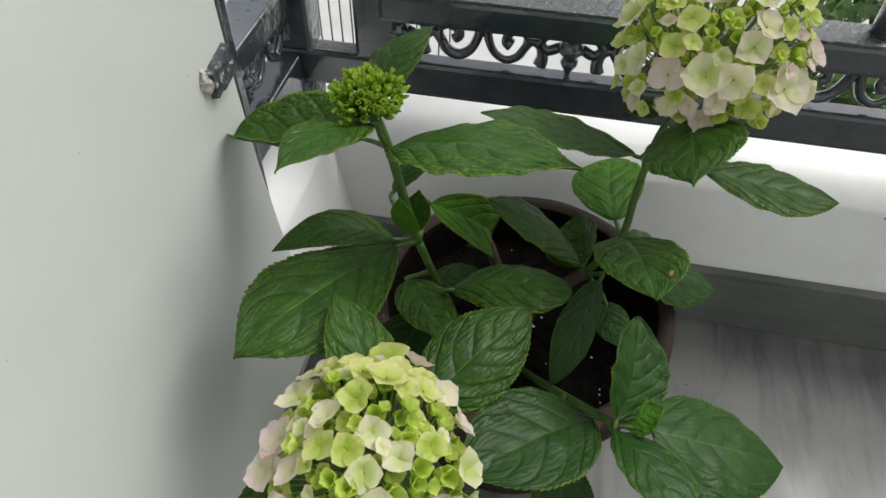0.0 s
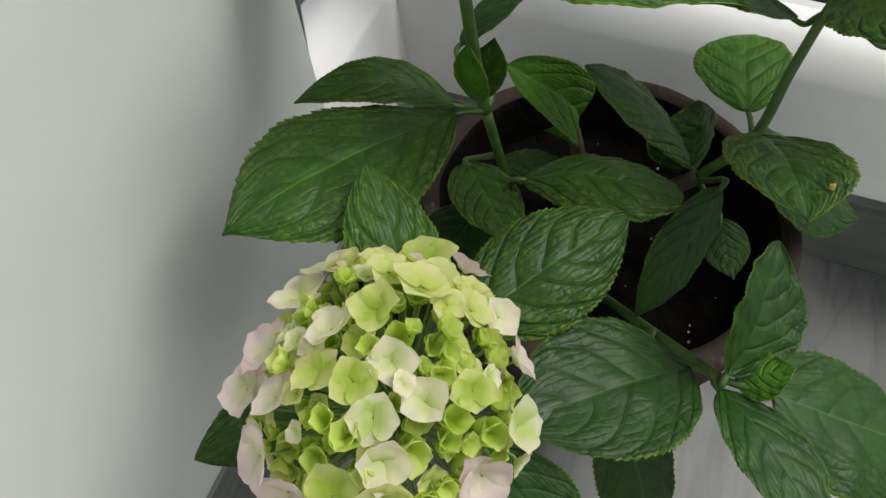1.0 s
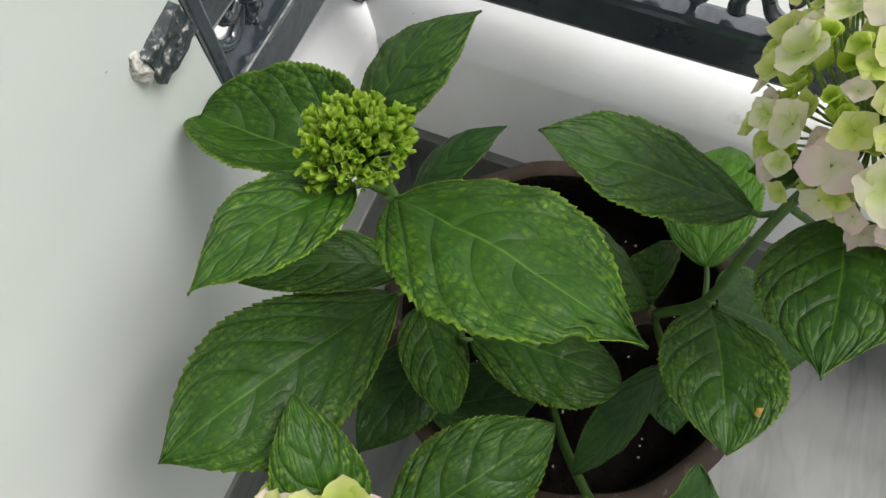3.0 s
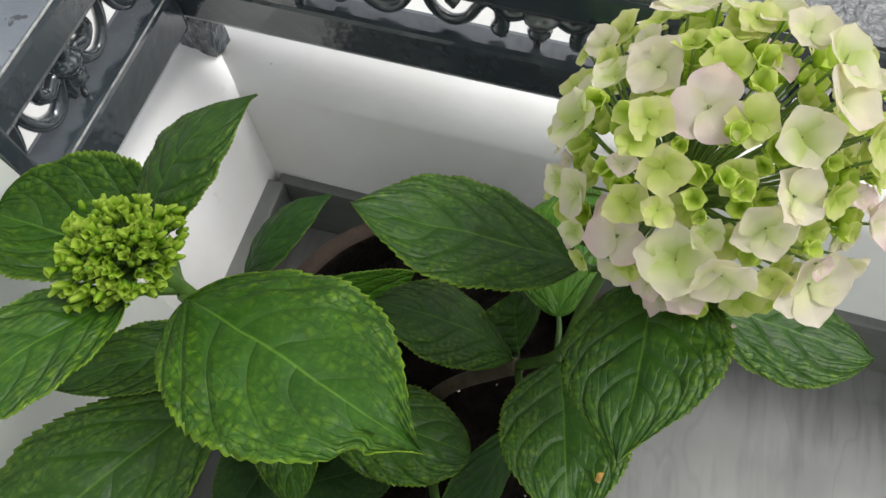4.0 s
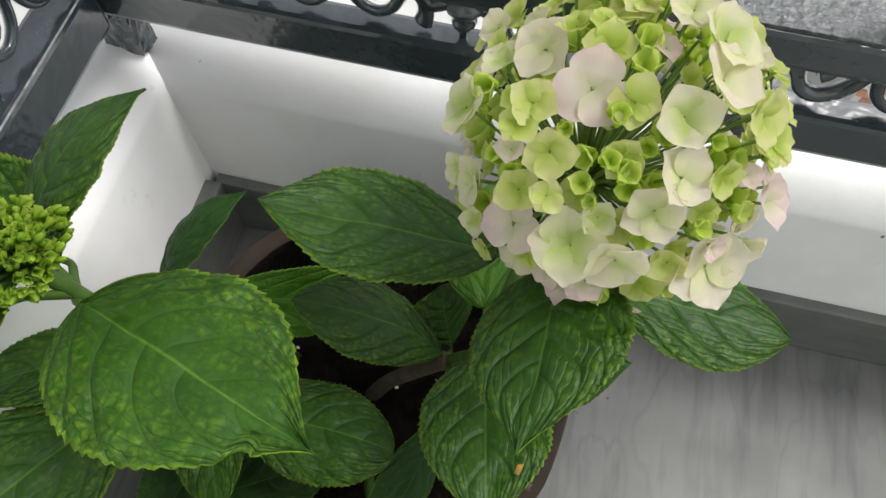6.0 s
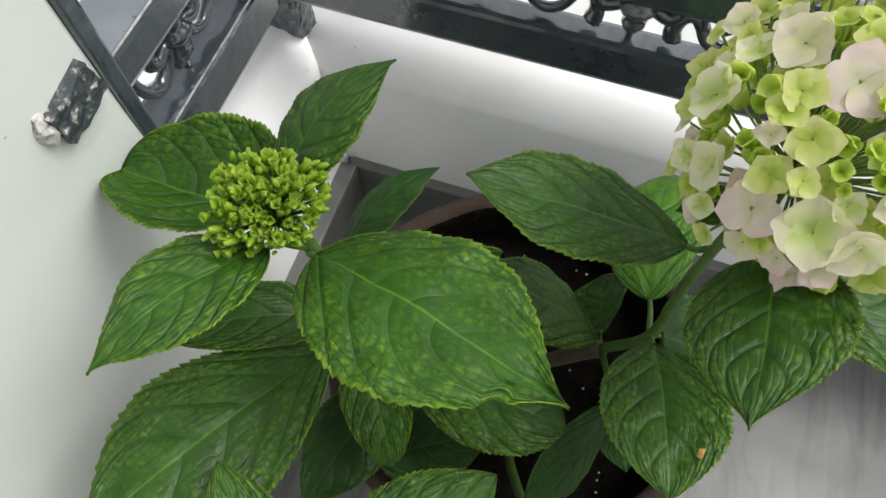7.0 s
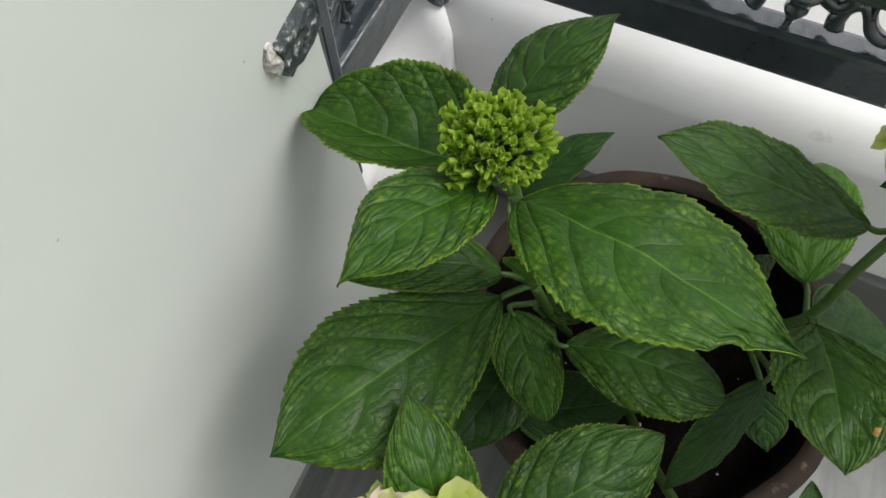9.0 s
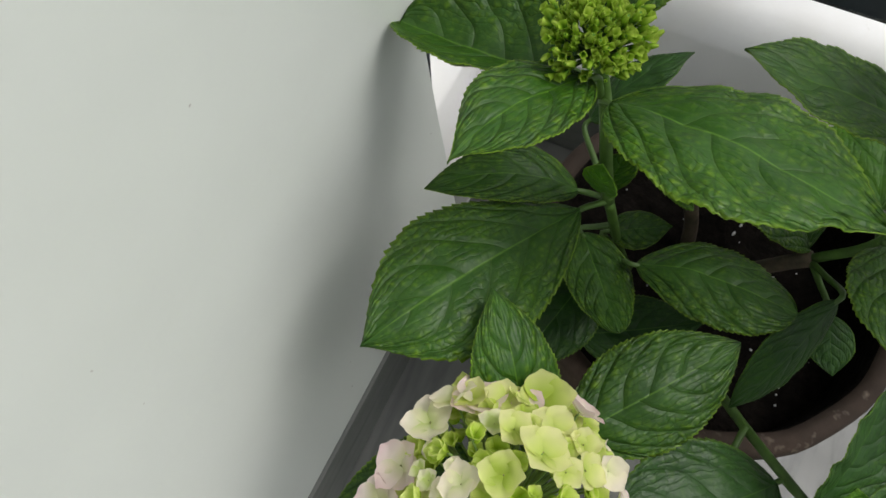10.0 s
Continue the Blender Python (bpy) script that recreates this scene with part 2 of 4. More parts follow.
def petal_mat(name, heart, middle, brim, spread):
    m, n, l, b = mat(name, 0.55, 0.0, 0.3)
    sep = n.new("ShaderNodeSeparateXYZ")
    l.new(coords(n, "UV"), sep.inputs[0])
    u = sep.outputs[0]
    rnd = n.new("ShaderNodeObjectInfo").outputs["Random"]
    u2 = calc(n, l, "ADD", u, calc(n, l, "MULTIPLY", calc(n, l, "SUBTRACT", rnd, 0.5), spread))
    c = ramp(n, l, u2, (0.05, heart), (0.45, middle), (0.98, brim))
    wave = n.new("ShaderNodeTexWave")
    wave.inputs["Scale"].default_value, wave.inputs["Distortion"].default_value = 5.0, 2.0
    wave.bands_direction = "Y"
    l.new(coords(n, "UV"), wave.inputs["Vector"])
    c = mix(n, l, calc(n, l, "MULTIPLY", wave.outputs["Fac"], 0.03), c, heart)
    cloud = noise_tex(n, l, coords(n), 120.0, 3.0)
    c = mix(n, l, ramp(n, l, cloud, (0.5, grey(0)), (0.75, grey(0.3))), c, middle)
    l.new(c, b.inputs["Base Color"])
    bump(n, l, b, wave.outputs["Fac"], 0.08, 0.0005)
    thin_sheet(m, n, l, b, c, 0.5)
    return m


WALL, PARAPET = wall_paint(), parapet_paint()
# floor tone far below white marble: the balcony's shade is put into the colour
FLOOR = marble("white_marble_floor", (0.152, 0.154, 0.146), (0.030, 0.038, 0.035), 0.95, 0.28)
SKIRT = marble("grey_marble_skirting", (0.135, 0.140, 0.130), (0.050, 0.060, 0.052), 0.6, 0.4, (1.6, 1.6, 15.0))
BLACK, DUSTY, BROKEN = black_paint(), dusty_black(), broken_plaster()
SHEEN, CHIPPED = sheen_paint(), chipped_paint()
CLAY, SOIL = terracotta(), soil_mat()
LEAF = leaf_mat("mottled_leaf", (0.019, 0.078, 0.004), (0.036, 0.124, 0.006), (0.20, 0.34, 0.014), 0.62, 0.44)
DARK_LEAF = leaf_mat("dark_glossy_leaf", (0.015, 0.064, 0.006), (0.026, 0.096, 0.008), (0.13, 0.25, 0.014), 0.30, 0.45, 0.65)
YOUNG_LEAF = leaf_mat("young_leaf", (0.06, 0.20, 0.010), (0.11, 0.30, 0.015), (0.26, 0.46, 0.04), 0.45, 0.46)
STALK = plain("green_stalk", (0.055, 0.115, 0.018), 0.5, 90.0)
PALE_STALK = plain("pale_green_stalk", (0.19, 0.29, 0.07), 0.5, 90.0)
WITHERED = plain("withered_leaf_spot", (0.36, 0.20, 0.04), 0.7, 300.0, 0.4)
WOOD = plain("brown_woody_stem", (0.085, 0.065, 0.042), 0.8, 80.0, 0.4)
PINK = petal_mat("blush_pink_sepal", (0.68, 0.68, 0.42), (0.88, 0.77, 0.70), (0.88, 0.67, 0.70), 0.35)
CREAM = petal_mat("cream_sepal", (0.58, 0.68, 0.22), (0.84, 0.83, 0.56), (0.89, 0.80, 0.68), 0.6)
GREEN = petal_mat("pale_green_sepal", (0.44, 0.57, 0.07), (0.66, 0.73, 0.22), (0.78, 0.77, 0.38), 0.5)
LIME = petal_mat("lime_green_sepal", (0.36, 0.53, 0.03), (0.60, 0.74, 0.12), (0.73, 0.80, 0.28), 0.4)
BUD = petal_mat("lime_bud", (0.09, 0.23, 0.010), (0.28, 0.46, 0.025), (0.46, 0.60, 0.09), 0.6)
EYE = plain("sepal_eye", (0.26, 0.27, 0.09), 0.6, 200.0)
PERLITE = plain("white_perlite", (0.75, 0.75, 0.73), 0.9, 200.0, 0.1)
GROUND = plain("pale_concrete_ground", (0.55, 0.55, 0.53), 0.8, 0.7, 0.2)
HEDGE = plain("hedge_leaves", (0.06, 0.13, 0.025), 0.6, 4.0, 0.6)
BRICK = plain("orange_brick", (0.50, 0.24, 0.15), 0.85, 12.0, 0.25)
GATE = plain("grey_gate_paint", (0.12, 0.12, 0.13), 0.5, 20.0)
WORN = plain("worn_bare_edge", (0.42, 0.42, 0.41), 0.5, 120.0, 0.5)


# ---- building blocks ----
def part(name, bm, material, parent=None, label="", smooth=False):
    me = bpy.data.meshes.new(name)
    bm.to_mesh(me)
    bm.free()
    for m in material if isinstance(material, (list, tuple)) else (material,):
        me.materials.append(m)
    if smooth:
        me.polygons.foreach_set("use_smooth", [True] * len(me.polygons))
    ob = new(name, me)
    ob.parent = parent
    return tagged(ob, label) if label else ob


def box(bm, x0, x1, y0, y1, z0, z1, bevel=0.0, segments=2):
    got = bmesh.ops.create_cube(bm, size=1.0, matrix=Matrix.Translation(((x0 + x1) / 2, (y0 + y1) / 2, (z0 + z1) / 2)) @ Matrix.Diagonal((x1 - x0, y1 - y0, z1 - z0, 1)))
    if bevel:
        edges = list({e for v in got["verts"] for e in v.link_edges})
        bmesh.ops.bevel(bm, geom=edges, offset=bevel, segments=segments, affect="EDGES", profile=0.6)


def smooth_path(pts, steps):
    """A curve through the points, with the radius as the fourth number."""
    p = [Vector(q) for q in pts]
    p = [p[0] * 2 - p[1]] + p + [p[-1] * 2 - p[-2]]
    out = []
    for i in range(1, len(p) - 2):
        for k in range(steps):
            t = k / steps
            a, b, c, d = p[i - 1], p[i], p[i + 1], p[i + 2]
            out.append(0.5 * (2 * b + (c - a) * t + (2 * a - 5 * b + 4 * c - d) * t * t + (3 * b - a - 3 * c + d) * t ** 3))
    return out + [p[-2]]


def tube(bm, pts, steps=6, sides=8, index=0, flat=1.0):
    rings, path = [], smooth_path(pts, steps)
    side = None
    for i, q in enumerate(path):
        ahead = (path[min(i + 1, len(path) - 1)] - path[max(i - 1, 0)]).to_3d().normalized()
        if side is None:
            side = ahead.orthogonal().normalized()
        side = (side - ahead * side.dot(ahead)).normalized()
        up = ahead.cross(side)
        c = q.to_3d()
        rings.append([bm.verts.new(c + q[3] * (math.cos(a) * side + flat * math.sin(a) * up)) for a in (2 * math.pi * k / sides for k in range(sides))])
    for a, b in zip(rings, rings[1:]):
        for k in range(sides):
            f = bm.faces.new((a[k], a[(k + 1) % sides], b[(k + 1) % sides], b[k]))
            f.smooth, f.material_index = True, index
    for r in (rings[0][::-1], rings[-1]):
        bm.faces.new(r).material_index = index


def profile_run(bm, prof, axis, a, b, steps=1):
    """Sweeps a closed outline of (across, up) along x or y from a to b."""
    rows = []
    for i in range(steps + 1):
        s = a + (b - a) * i / steps
        rows.append([bm.verts.new((s, p, q) if axis == "x" else (p, s, q)) for p, q in prof])
    for r0, r1 in zip(rows, rows[1:]):
        for k in range(len(prof)):
            bm.faces.new((r0[k], r0[(k + 1) % len(prof)], r1[(k + 1) % len(prof)], r1[k]))
    bm.faces.new(rows[0])
    bm.faces.new(rows[-1][::-1])
    bmesh.ops.recalc_face_normals(bm, faces=bm.faces)


# ---- setting: a tiled balcony corner ----
WALL_X, BACK_Y = -0.254, 0.200

bm = bmesh.new()
box(bm, -0.40, 3.2, -2.2, 0.40, -0.16, 0.0)
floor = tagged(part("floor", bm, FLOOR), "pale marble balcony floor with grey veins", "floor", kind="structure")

# the wall's plaster runs out a little towards its foot
bm = bmesh.new()
profile_run(bm, [(-0.226, 0.0), (-0.228, 0.106), (-0.236, 0.19), (-0.2445, 0.27), (-0.2515, 0.35), (-0.2555, 0.43), (-0.257, 0.52), (-0.257, 2.7), (-0.48, 2.7), (-0.48, 0.0)], "y", -2.2, 0.004, 2)
bmesh.ops.bevel(bm, geom=[e for e in bm.edges if all(abs(v.co.y - 0.004) < 1e-4 and -0.3 < v.co.x for v in e.verts)], offset=0.004, segments=2, affect="EDGES")
tagged(part("wall_west", bm, WALL), "smooth white painted wall beside the pot", "wall", kind="structure")

bm = bmesh.new()
box(bm, -0.48, 3.38, -2.4, 0.31, -3.2, -0.1605)
tagged(part("wall_below", bm, WALL), "plain white storey below the balcony", "wall", kind="structure")

bm = bmesh.new()
box(bm, 3.2, 3.4, -2.2, 0.40, -0.16, 0.25, 0.01)
tagged(part("parapet_east", bm, PARAPET), "low white plastered parapet closing the balcony", "parapet", kind="structure")

bm = bmesh.new()
box(bm, -0.50, 3.4, -2.42, -2.2, -0.1, 2.7)
tagged(part("wall_south", bm, WALL), "plain white house wall behind the balcony", "wall", kind="structure")


def coping_outline(face, sign):
    """The parapet's section: plaster foot over the skirting, inner face leaning back to a crease, sloping shoulder, level top."""
    rows = [(0.0, 0.0), (0.0, 0.095), (0.0015, 0.104), (0.0055, 0.113), (0.0085, 0.124), (0.0125, 0.138), (0.0220, 0.172), (0.0285, 0.1955), (0.0293, 0.1980), (0.0307, 0.2002), (0.0330, 0.2030)]
    rows += [(0.039, 0.2090), (0.046, 0.2150), (0.053, 0.2198), (0.060, 0.2238), (0.068, 0.2266), (0.085, 0.2276), (0.105, 0.2260), (0.118, 0.218), (0.120, 0.205), (0.120, -0.16), (0.0, -0.16)]
    return [(face + sign * p, q) for p, q in rows]


bm = bmesh.new()
profile_run(bm, coping_outline(BACK_Y, 1), "x", -0.355, 3.2, 6)
tagged(part("parapet_north", bm, PARAPET, smooth=True), "low white plastered parapet with a rounded top", "parapet", kind="structure")
bm = bmesh.new()
profile_run(bm, [(p, q + 0.0015) for p, q in coping_outline(-0.243, -1)], "y", 0.0045, BACK_Y + 0.116, 4)
tagged(part("parapet_west", bm, PARAPET, smooth=True), "low white plastered parapet under the side rail", "parapet", kind="structure")

bm = bmesh.new()
box(bm, -0.236, 3.2, BACK_Y - 0.011, BACK_Y + 0.002, 0.0, 0.099, 0.003)
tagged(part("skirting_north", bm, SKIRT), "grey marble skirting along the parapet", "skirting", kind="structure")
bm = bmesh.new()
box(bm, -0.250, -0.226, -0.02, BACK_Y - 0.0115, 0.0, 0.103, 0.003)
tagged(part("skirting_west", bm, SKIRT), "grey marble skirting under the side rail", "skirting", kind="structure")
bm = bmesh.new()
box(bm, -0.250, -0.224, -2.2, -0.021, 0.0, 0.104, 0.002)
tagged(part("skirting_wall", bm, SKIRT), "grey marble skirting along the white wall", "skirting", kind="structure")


# ---- railings ----
LOW0, LOW1, TOP0, TOP1 = 0.274, 0.318, 0.370, 0.402


def flip(pts, axis):
    return pts if axis == "x" else [(y, x, z, r) for x, y, z, r in pts]


def ornament(parent, at, axis, across):
    """Two U-shaped scrolls side by side, each with an inner hook and an outer tail."""
    for side in (-1, 1):
        bm = bmesh.new()
        body = [(0.004, 0.374, 50), (0.005, 0.356, 48), (0.013, 0.337, 46), (0.027, 0.3285, 46), (0.040, 0.334, 46), (0.048, 0.347, 44), (0.055, 0.354, 42), (0.064, 0.349, 46), (0.0675, 0.337, 56), (0.0655, 0.327, 64)]
        hook = [(0.047, 0.345, 38), (0.049, 0.358, 40), (0.040, 0.365, 42), (0.029, 0.361, 44), (0.0265, 0.352, 48), (0.032, 0.3475, 54)]
        tube(bm, flip([(at + side * x, across, z, r * 1e-4) for x, z, r in body], axis), 4, 8, flat=1.35)
        tube(bm, flip([(at + side * x, across, z, r * 1e-4) for x, z, r in hook], axis), 4, 8, flat=1.35)
        part("scroll", bm, BLACK, parent, smooth=True)


def drop(parent, at, axis, across):
    bm = bmesh.new()
    tube(bm, flip([(at, across, 0.374, 0.015), (at, across, 0.362, 0.011), (at, across, 0.352, 0.016), (at, across, 0.342, 0.009), (at, across, 0.334, 0.010), (at, across, 0.323, 0.004), (at, across, 0.314, 0.003)], axis), 4, 10)
    for side in (-1, 1):
        tube(bm, flip([(at + side * 0.012, across, 0.352, 0.006), (at + side * 0.026, across, 0.346, 0.006), (at + side * 0.034, across, 0.355, 0.006), (at + side * 0.028, across, 0.364, 0.005)], axis), 4, 8)
    part("drop", bm, BLACK, parent, smooth=True)


def bar(name, parent, x0, x1, y0, y1, z0, z1, material, bevel=0.005):
    bm = bmesh.new()
    box(bm, x0, x1, y0, y1, z0, z1, bevel, 2)
    return part(name, bm, material, parent)


back_rail = tagged(new("railing"), "black enamelled iron railing with cast scrolls, on the parapet", "railing")
bar("bottom_bar", back_rail, -0.345, 3.2, 0.2372, 0.263, LOW0, LOW1, BLACK)
bar("middle_bar", back_rail, -0.2, 3.2, 0.229, 0.276, TOP0, TOP1, BLACK)
bar("dusty_top", back_rail, -0.18, 3.2, 0.231, 0.274, TOP1 - 0.001, TOP1 + 0.0025, DUSTY, 0.0008)
bar("post", back_rail, -0.330, -0.284, 0.236, 0.274, LOW1 - 0.002, 1.05, BLACK)
bar("post", back_rail, -0.232, -0.182, 0.237, 0.270, LOW1 - 0.002, 1.05, BLACK)
bar("weathered_top", back_rail, -0.2838, -0.2322, 0.2395, 0.2615, LOW1 - 0.001, LOW1 + 0.0018, DUSTY, 0.0006)
drop(back_rail, -0.1845, "x", 0.251)
for k in range(6):
    ornament(back_rail, -0.087 + 0.195 * k, "x", 0.251)
    drop(back_rail, 0.0105 + 0.195 * k, "x", 0.251)
for k in range(16):
    bm = bmesh.new()
    x = 0.127 + 0.182 * k
    tube(bm, [(x, 0.255, 0.400, 0.013), (x, 0.255, 0.43, 0.0125), (x, 0.255, 0.75, 0.0125), (x, 0.255, 1.02, 0.0125)], 2, 10)
    part("baluster", bm, BLACK, back_rail, smooth=True)
bar("handrail", back_rail, -0.345, 3.2, 0.226, 0.290, 1.015, 1.055, BLACK)

for x in (0.62, 1.5, 2.4):
    bar("foot", back_rail, x, x + 0.035, 0.239, 0.261, 0.224, LOW0 + 0.001, BLACK)

side_rail = tagged(new("railing"), "black enamelled iron side railing set into the white wall", "railing")
bar("bottom_bar", side_rail, -0.334, -0.298, -0.004, 0.2355, LOW0 - 0.008, LOW1 - 0.004, BLACK)
bar("middle_bar", side_rail, -0.346, -0.300, -0.004, 0.2285, TOP0, TOP1, BLACK)
# weathered top whose pale grey also holds a painted sky reflection
bar("weathered_top", side_rail, -0.344, -0.302, -0.012, 0.228, TOP1 - 0.001, TOP1 + 0.0025, SHEEN, 0.0008)
for x, z in ((-0.3012, TOP1 + 0.0002), (-0.2990, LOW1 - 0.0045)):
    bar("worn_edge", side_rail, x - 0.0006, x + 0.0006, -0.011, 0.2275, z - 0.0006, z + 0.0008, WORN, 0.0002)
bar("upright", side_rail, -0.285, -0.2565, 0.0045, 0.0165, 0.266, 1.05, BLACK, 0.002)
for y in (0.055, 0.175):
    ornament(side_rail, y, "y", -0.315)
drop(side_rail, 0.115, "y", -0.315)

# a rough block in the corner carries the two rails clear of the parapet
bm = bmesh.new()
rows = [bm.verts.new((x, y, z)) for z in (0.221, 0.2750) for x, y in ((-0.325, 0.2620), (-0.324, 0.243), (-0.304, 0.2405), (-0.289, 0.2420), (-0.284, 0.2620))]
bm.faces.new(rows[:5])
bm.faces.new(rows[5:][::-1])
for k in range(5):
    bm.faces.new((rows[k], rows[5 + k], rows[5 + (k + 1) % 5], rows[(k + 1) % 5]))
bmesh.ops.recalc_face_normals(bm, faces=bm.faces)
bmesh.ops.subdivide_edges(bm, edges=bm.edges[:], cuts=6, use_grid_fill=True)
for v in bm.verts:
    v.co += 0.0022 * noise.noise_vector(v.co * 140)
part("corner_block", bm, BLACK, back_rail, "rough black corner block")

stub = tagged(new("rail_stub"), "broken black bar end with bare plaster on the white wall", "bar end")
bm = bmesh.new()
box(bm, -0.5, 0.5, -0.5, 0.5, -0.5, 0.5)
bmesh.ops.subdivide_edges(bm, edges=bm.edges[:], cuts=5, use_grid_fill=True)
bmesh.ops.transform(bm, verts=bm.verts, matrix=look((-0.2555, -0.022, 0.4610), (-0.2550, -0.060, 0.4555)) @ Matrix.Diagonal((0.013, 0.023, 0.036, 1)))
for v in bm.verts:
    v.co += 0.0016 * noise.noise_vector(v.co * 150)
part("bar_end", bm, CHIPPED, stub)
bm = bmesh.new()
bmesh.ops.create_icosphere(bm, subdivisions=3, radius=0.010, matrix=Matrix.Translation((-0.2560, -0.042, 0.463)) @ Matrix.Diagonal((0.55, 0.6, 1.2, 1)))
for v in bm.verts:
    v.co += 0.004 * noise.noise_vector(v.co * 130)
part("plaster_lump", bm, BROKEN, stub)

# ---- beyond the railing ----
bm = bmesh.new()
bmesh.ops.create_grid(bm, x_segments=40, y_segments=40, size=400)
for v in bm.verts:
    v.co.z = -3.2
tagged(part("ground", bm, GROUND), "pale concrete yard below the balcony", "ground", kind="structure")

bm = bmesh.new()
rng = random.Random(5)
for i in range(5200):
    x, y, h = rng.uniform(1.45, 3.3), rng.uniform(3.5, 4.5), rng.random() ** 0.6
    top = -1.35 + 0.22 * noise.noise((x * 2.3, y * 2.3, 1)) + 0.10 * noise.noise((x * 7, y * 7, 4))
    c = Vector((x, y, -3.2 + (top + 3.2) * h))
    d = Vector((rng.gauss(0, 1), rng.gauss(0, 1), rng.gauss(0, 0.7))).normalized()
    e = d.orthogonal().normalized()
    s = rng.uniform(0.03, 0.075)
    bm.faces.new([bm.verts.new(c + s * q) for q in (d, e * 0.5, -d, -e * 0.5)])
tagged(part("hedge", bm, HEDGE), "green shrubs growing in the yard below", "shrub", kind="stuff")


def yard_wall(x0, x1, y, top):
    """A low brick wall, brick by brick, running along x."""
    wall = tagged(new("yard_wall"), "low orange-brown brick wall in the yard", "wall", "yard walls")
    bm = bmesh.new()
    box(bm, x0 + 0.01, x1 - 0.01, y + 0.012, y + 0.14, -3.2, top - 0.01)
    part("mortar", bm, GROUND, wall)
    bm = bmesh.new()
    box(bm, -0.104, 0.104, 0, 0.12, -0.031, 0.031, 0.004, 1)
    me = bpy.data.meshes.new("brick")
    bm.to_mesh(me)
    bm.free()
    me.materials.append(BRICK)
    for r in range(int((top + 3.2) / 0.072)):
        for k in range(int((x1 - x0) / 0.22)):
            b = new("brick", me)
            b.parent = wall
            b.location = (x0 + 0.115 + 0.22 * k + (0.05 if r % 2 else 0.0), y, -3.2 + 0.036 + 0.072 * r)


yard_wall(-1.45, -1.0, 3.05, -2.98)
yard_wall(2.10, 3.20, 3.25, -2.30)
gatepost = tagged(new("gate_post"), "grey concrete post beside the shrubs in the yard", "post")
bar("shaft", gatepost, 1.50, 1.62, 3.28, 3.40, -3.2, -2.24, GROUND, 0.01)
bar("cap", gatepost, 1.48, 1.64, 3.26, 3.42, -2.242, -2.20, GROUND, 0.01)

gate = tagged(new("yard_gate"), "grey barred gate across the yard", "gate")
for k in range(22):
    bar("gate_bar", gate, -3.4 + 0.11 * k, -3.385 + 0.11 * k, 5.6, 5.615, -3.2, -1.6, GATE, 0.002)
bar("gate_rail", gate, -3.45, -1.0, 5.59, 5.625, -1.64, -1.6, GATE, 0.003)


# ---- pot ----
def lathe(bm, rows, sides=72, wobble=0.0):
    rings = []
    for r, z in rows:
        rings.append([])
        for k in range(sides):
            a = 2 * math.pi * k / sides
            w = 1 + wobble * noise.noise((math.cos(a) * 3, math.sin(a) * 3, z * 18))
            rings[-1].append(bm.verts.new((r * w * math.cos(a), r * w * math.sin(a), z + wobble * 0.1 * noise.noise((math.cos(a) * 5, math.sin(a) * 5, r * 30)))))
    for a, b in zip(rings, rings[1:]):
        for k in range(sides):
            bm.faces.new((a[k], a[(k + 1) % sides], b[(k + 1) % sides], b[k]))
    return rings


pot = tagged(new("flower_pot"), "large weathered brown terracotta pot with a thick rim", "pot")
bm = bmesh.new()
rings = lathe(bm, [(0.02, 0.004), (0.100, 0.0), (0.106, 0.004), (0.132, 0.168), (0.134, 0.176)], 72, 0.015)
bm.faces.new(rings[0][::-1])
part("pot_body", bm, CLAY, pot, smooth=True)
bm = bmesh.new()
lathe(bm, [(0.134, 0.172), (0.142, 0.174), (0.147, 0.180), (0.149, 0.200), (0.150, 0.216), (0.147, 0.222), (0.139, 0.2235), (0.133, 0.220), (0.131, 0.21), (0.129, 0.16), (0.126, 0.13)], 72, 0.018)
for f in bm.faces:
    c = f.calc_center_median()
    if c.to_2d().length < 0.1335 and c.z < 0.217:
        f.material_index = 1
part("rim", bm, (CLAY, SOIL), pot, "chipped terracotta rim", smooth=True)

bm = bmesh.new()
bmesh.ops.create_circle(bm, cap_ends=True, segments=64, radius=0.131)
bmesh.ops.subdivide_edges(bm, edges=bm.edges[:], cuts=1)
bmesh.ops.poke(bm, faces=bm.faces[:])
for _ in range(4):
    bmesh.ops.subdivide_edges(bm, edges=[e for e in bm.edges if e.calc_length() > 0.008], cuts=1, use_grid_fill=True)
bmesh.ops.triangulate(bm, faces=bm.faces[:])
for v in bm.verts:
    v.co.z = 0.170 + 0.008 * noise.noise(v.co * 25) + 0.005 * noise.noise(v.co * 80)
tagged(part("potting_soil", bm, SOIL, smooth=True), "dark damp potting soil filling the pot", "soil", kind="stuff")

bm = bmesh.new()
rng = random.Random(11)
for k in range(60):
    a, r = rng.uniform(0, 6.283), 0.115 * math.sqrt(rng.random())
    x, y = r * math.cos(a), r * math.sin(a)
    z = 0.1725 + 0.008 * noise.noise((x * 25, y * 25, 0)) + 0.005 * noise.noise((x * 80, y * 80, 0))
    bmesh.ops.create_icosphere(bm, subdivisions=1, radius=rng.uniform(0.0008, 0.0022), matrix=Matrix.Translation((x, y, z)) @ Euler((a, r * 40, a)).to_matrix().to_4x4() @ Matrix.Diagonal((1, 0.7, 0.6, 1)))
tagged(part("perlite", bm, PERLITE), "small white perlite grains on the soil", "perlite", kind="stuff")

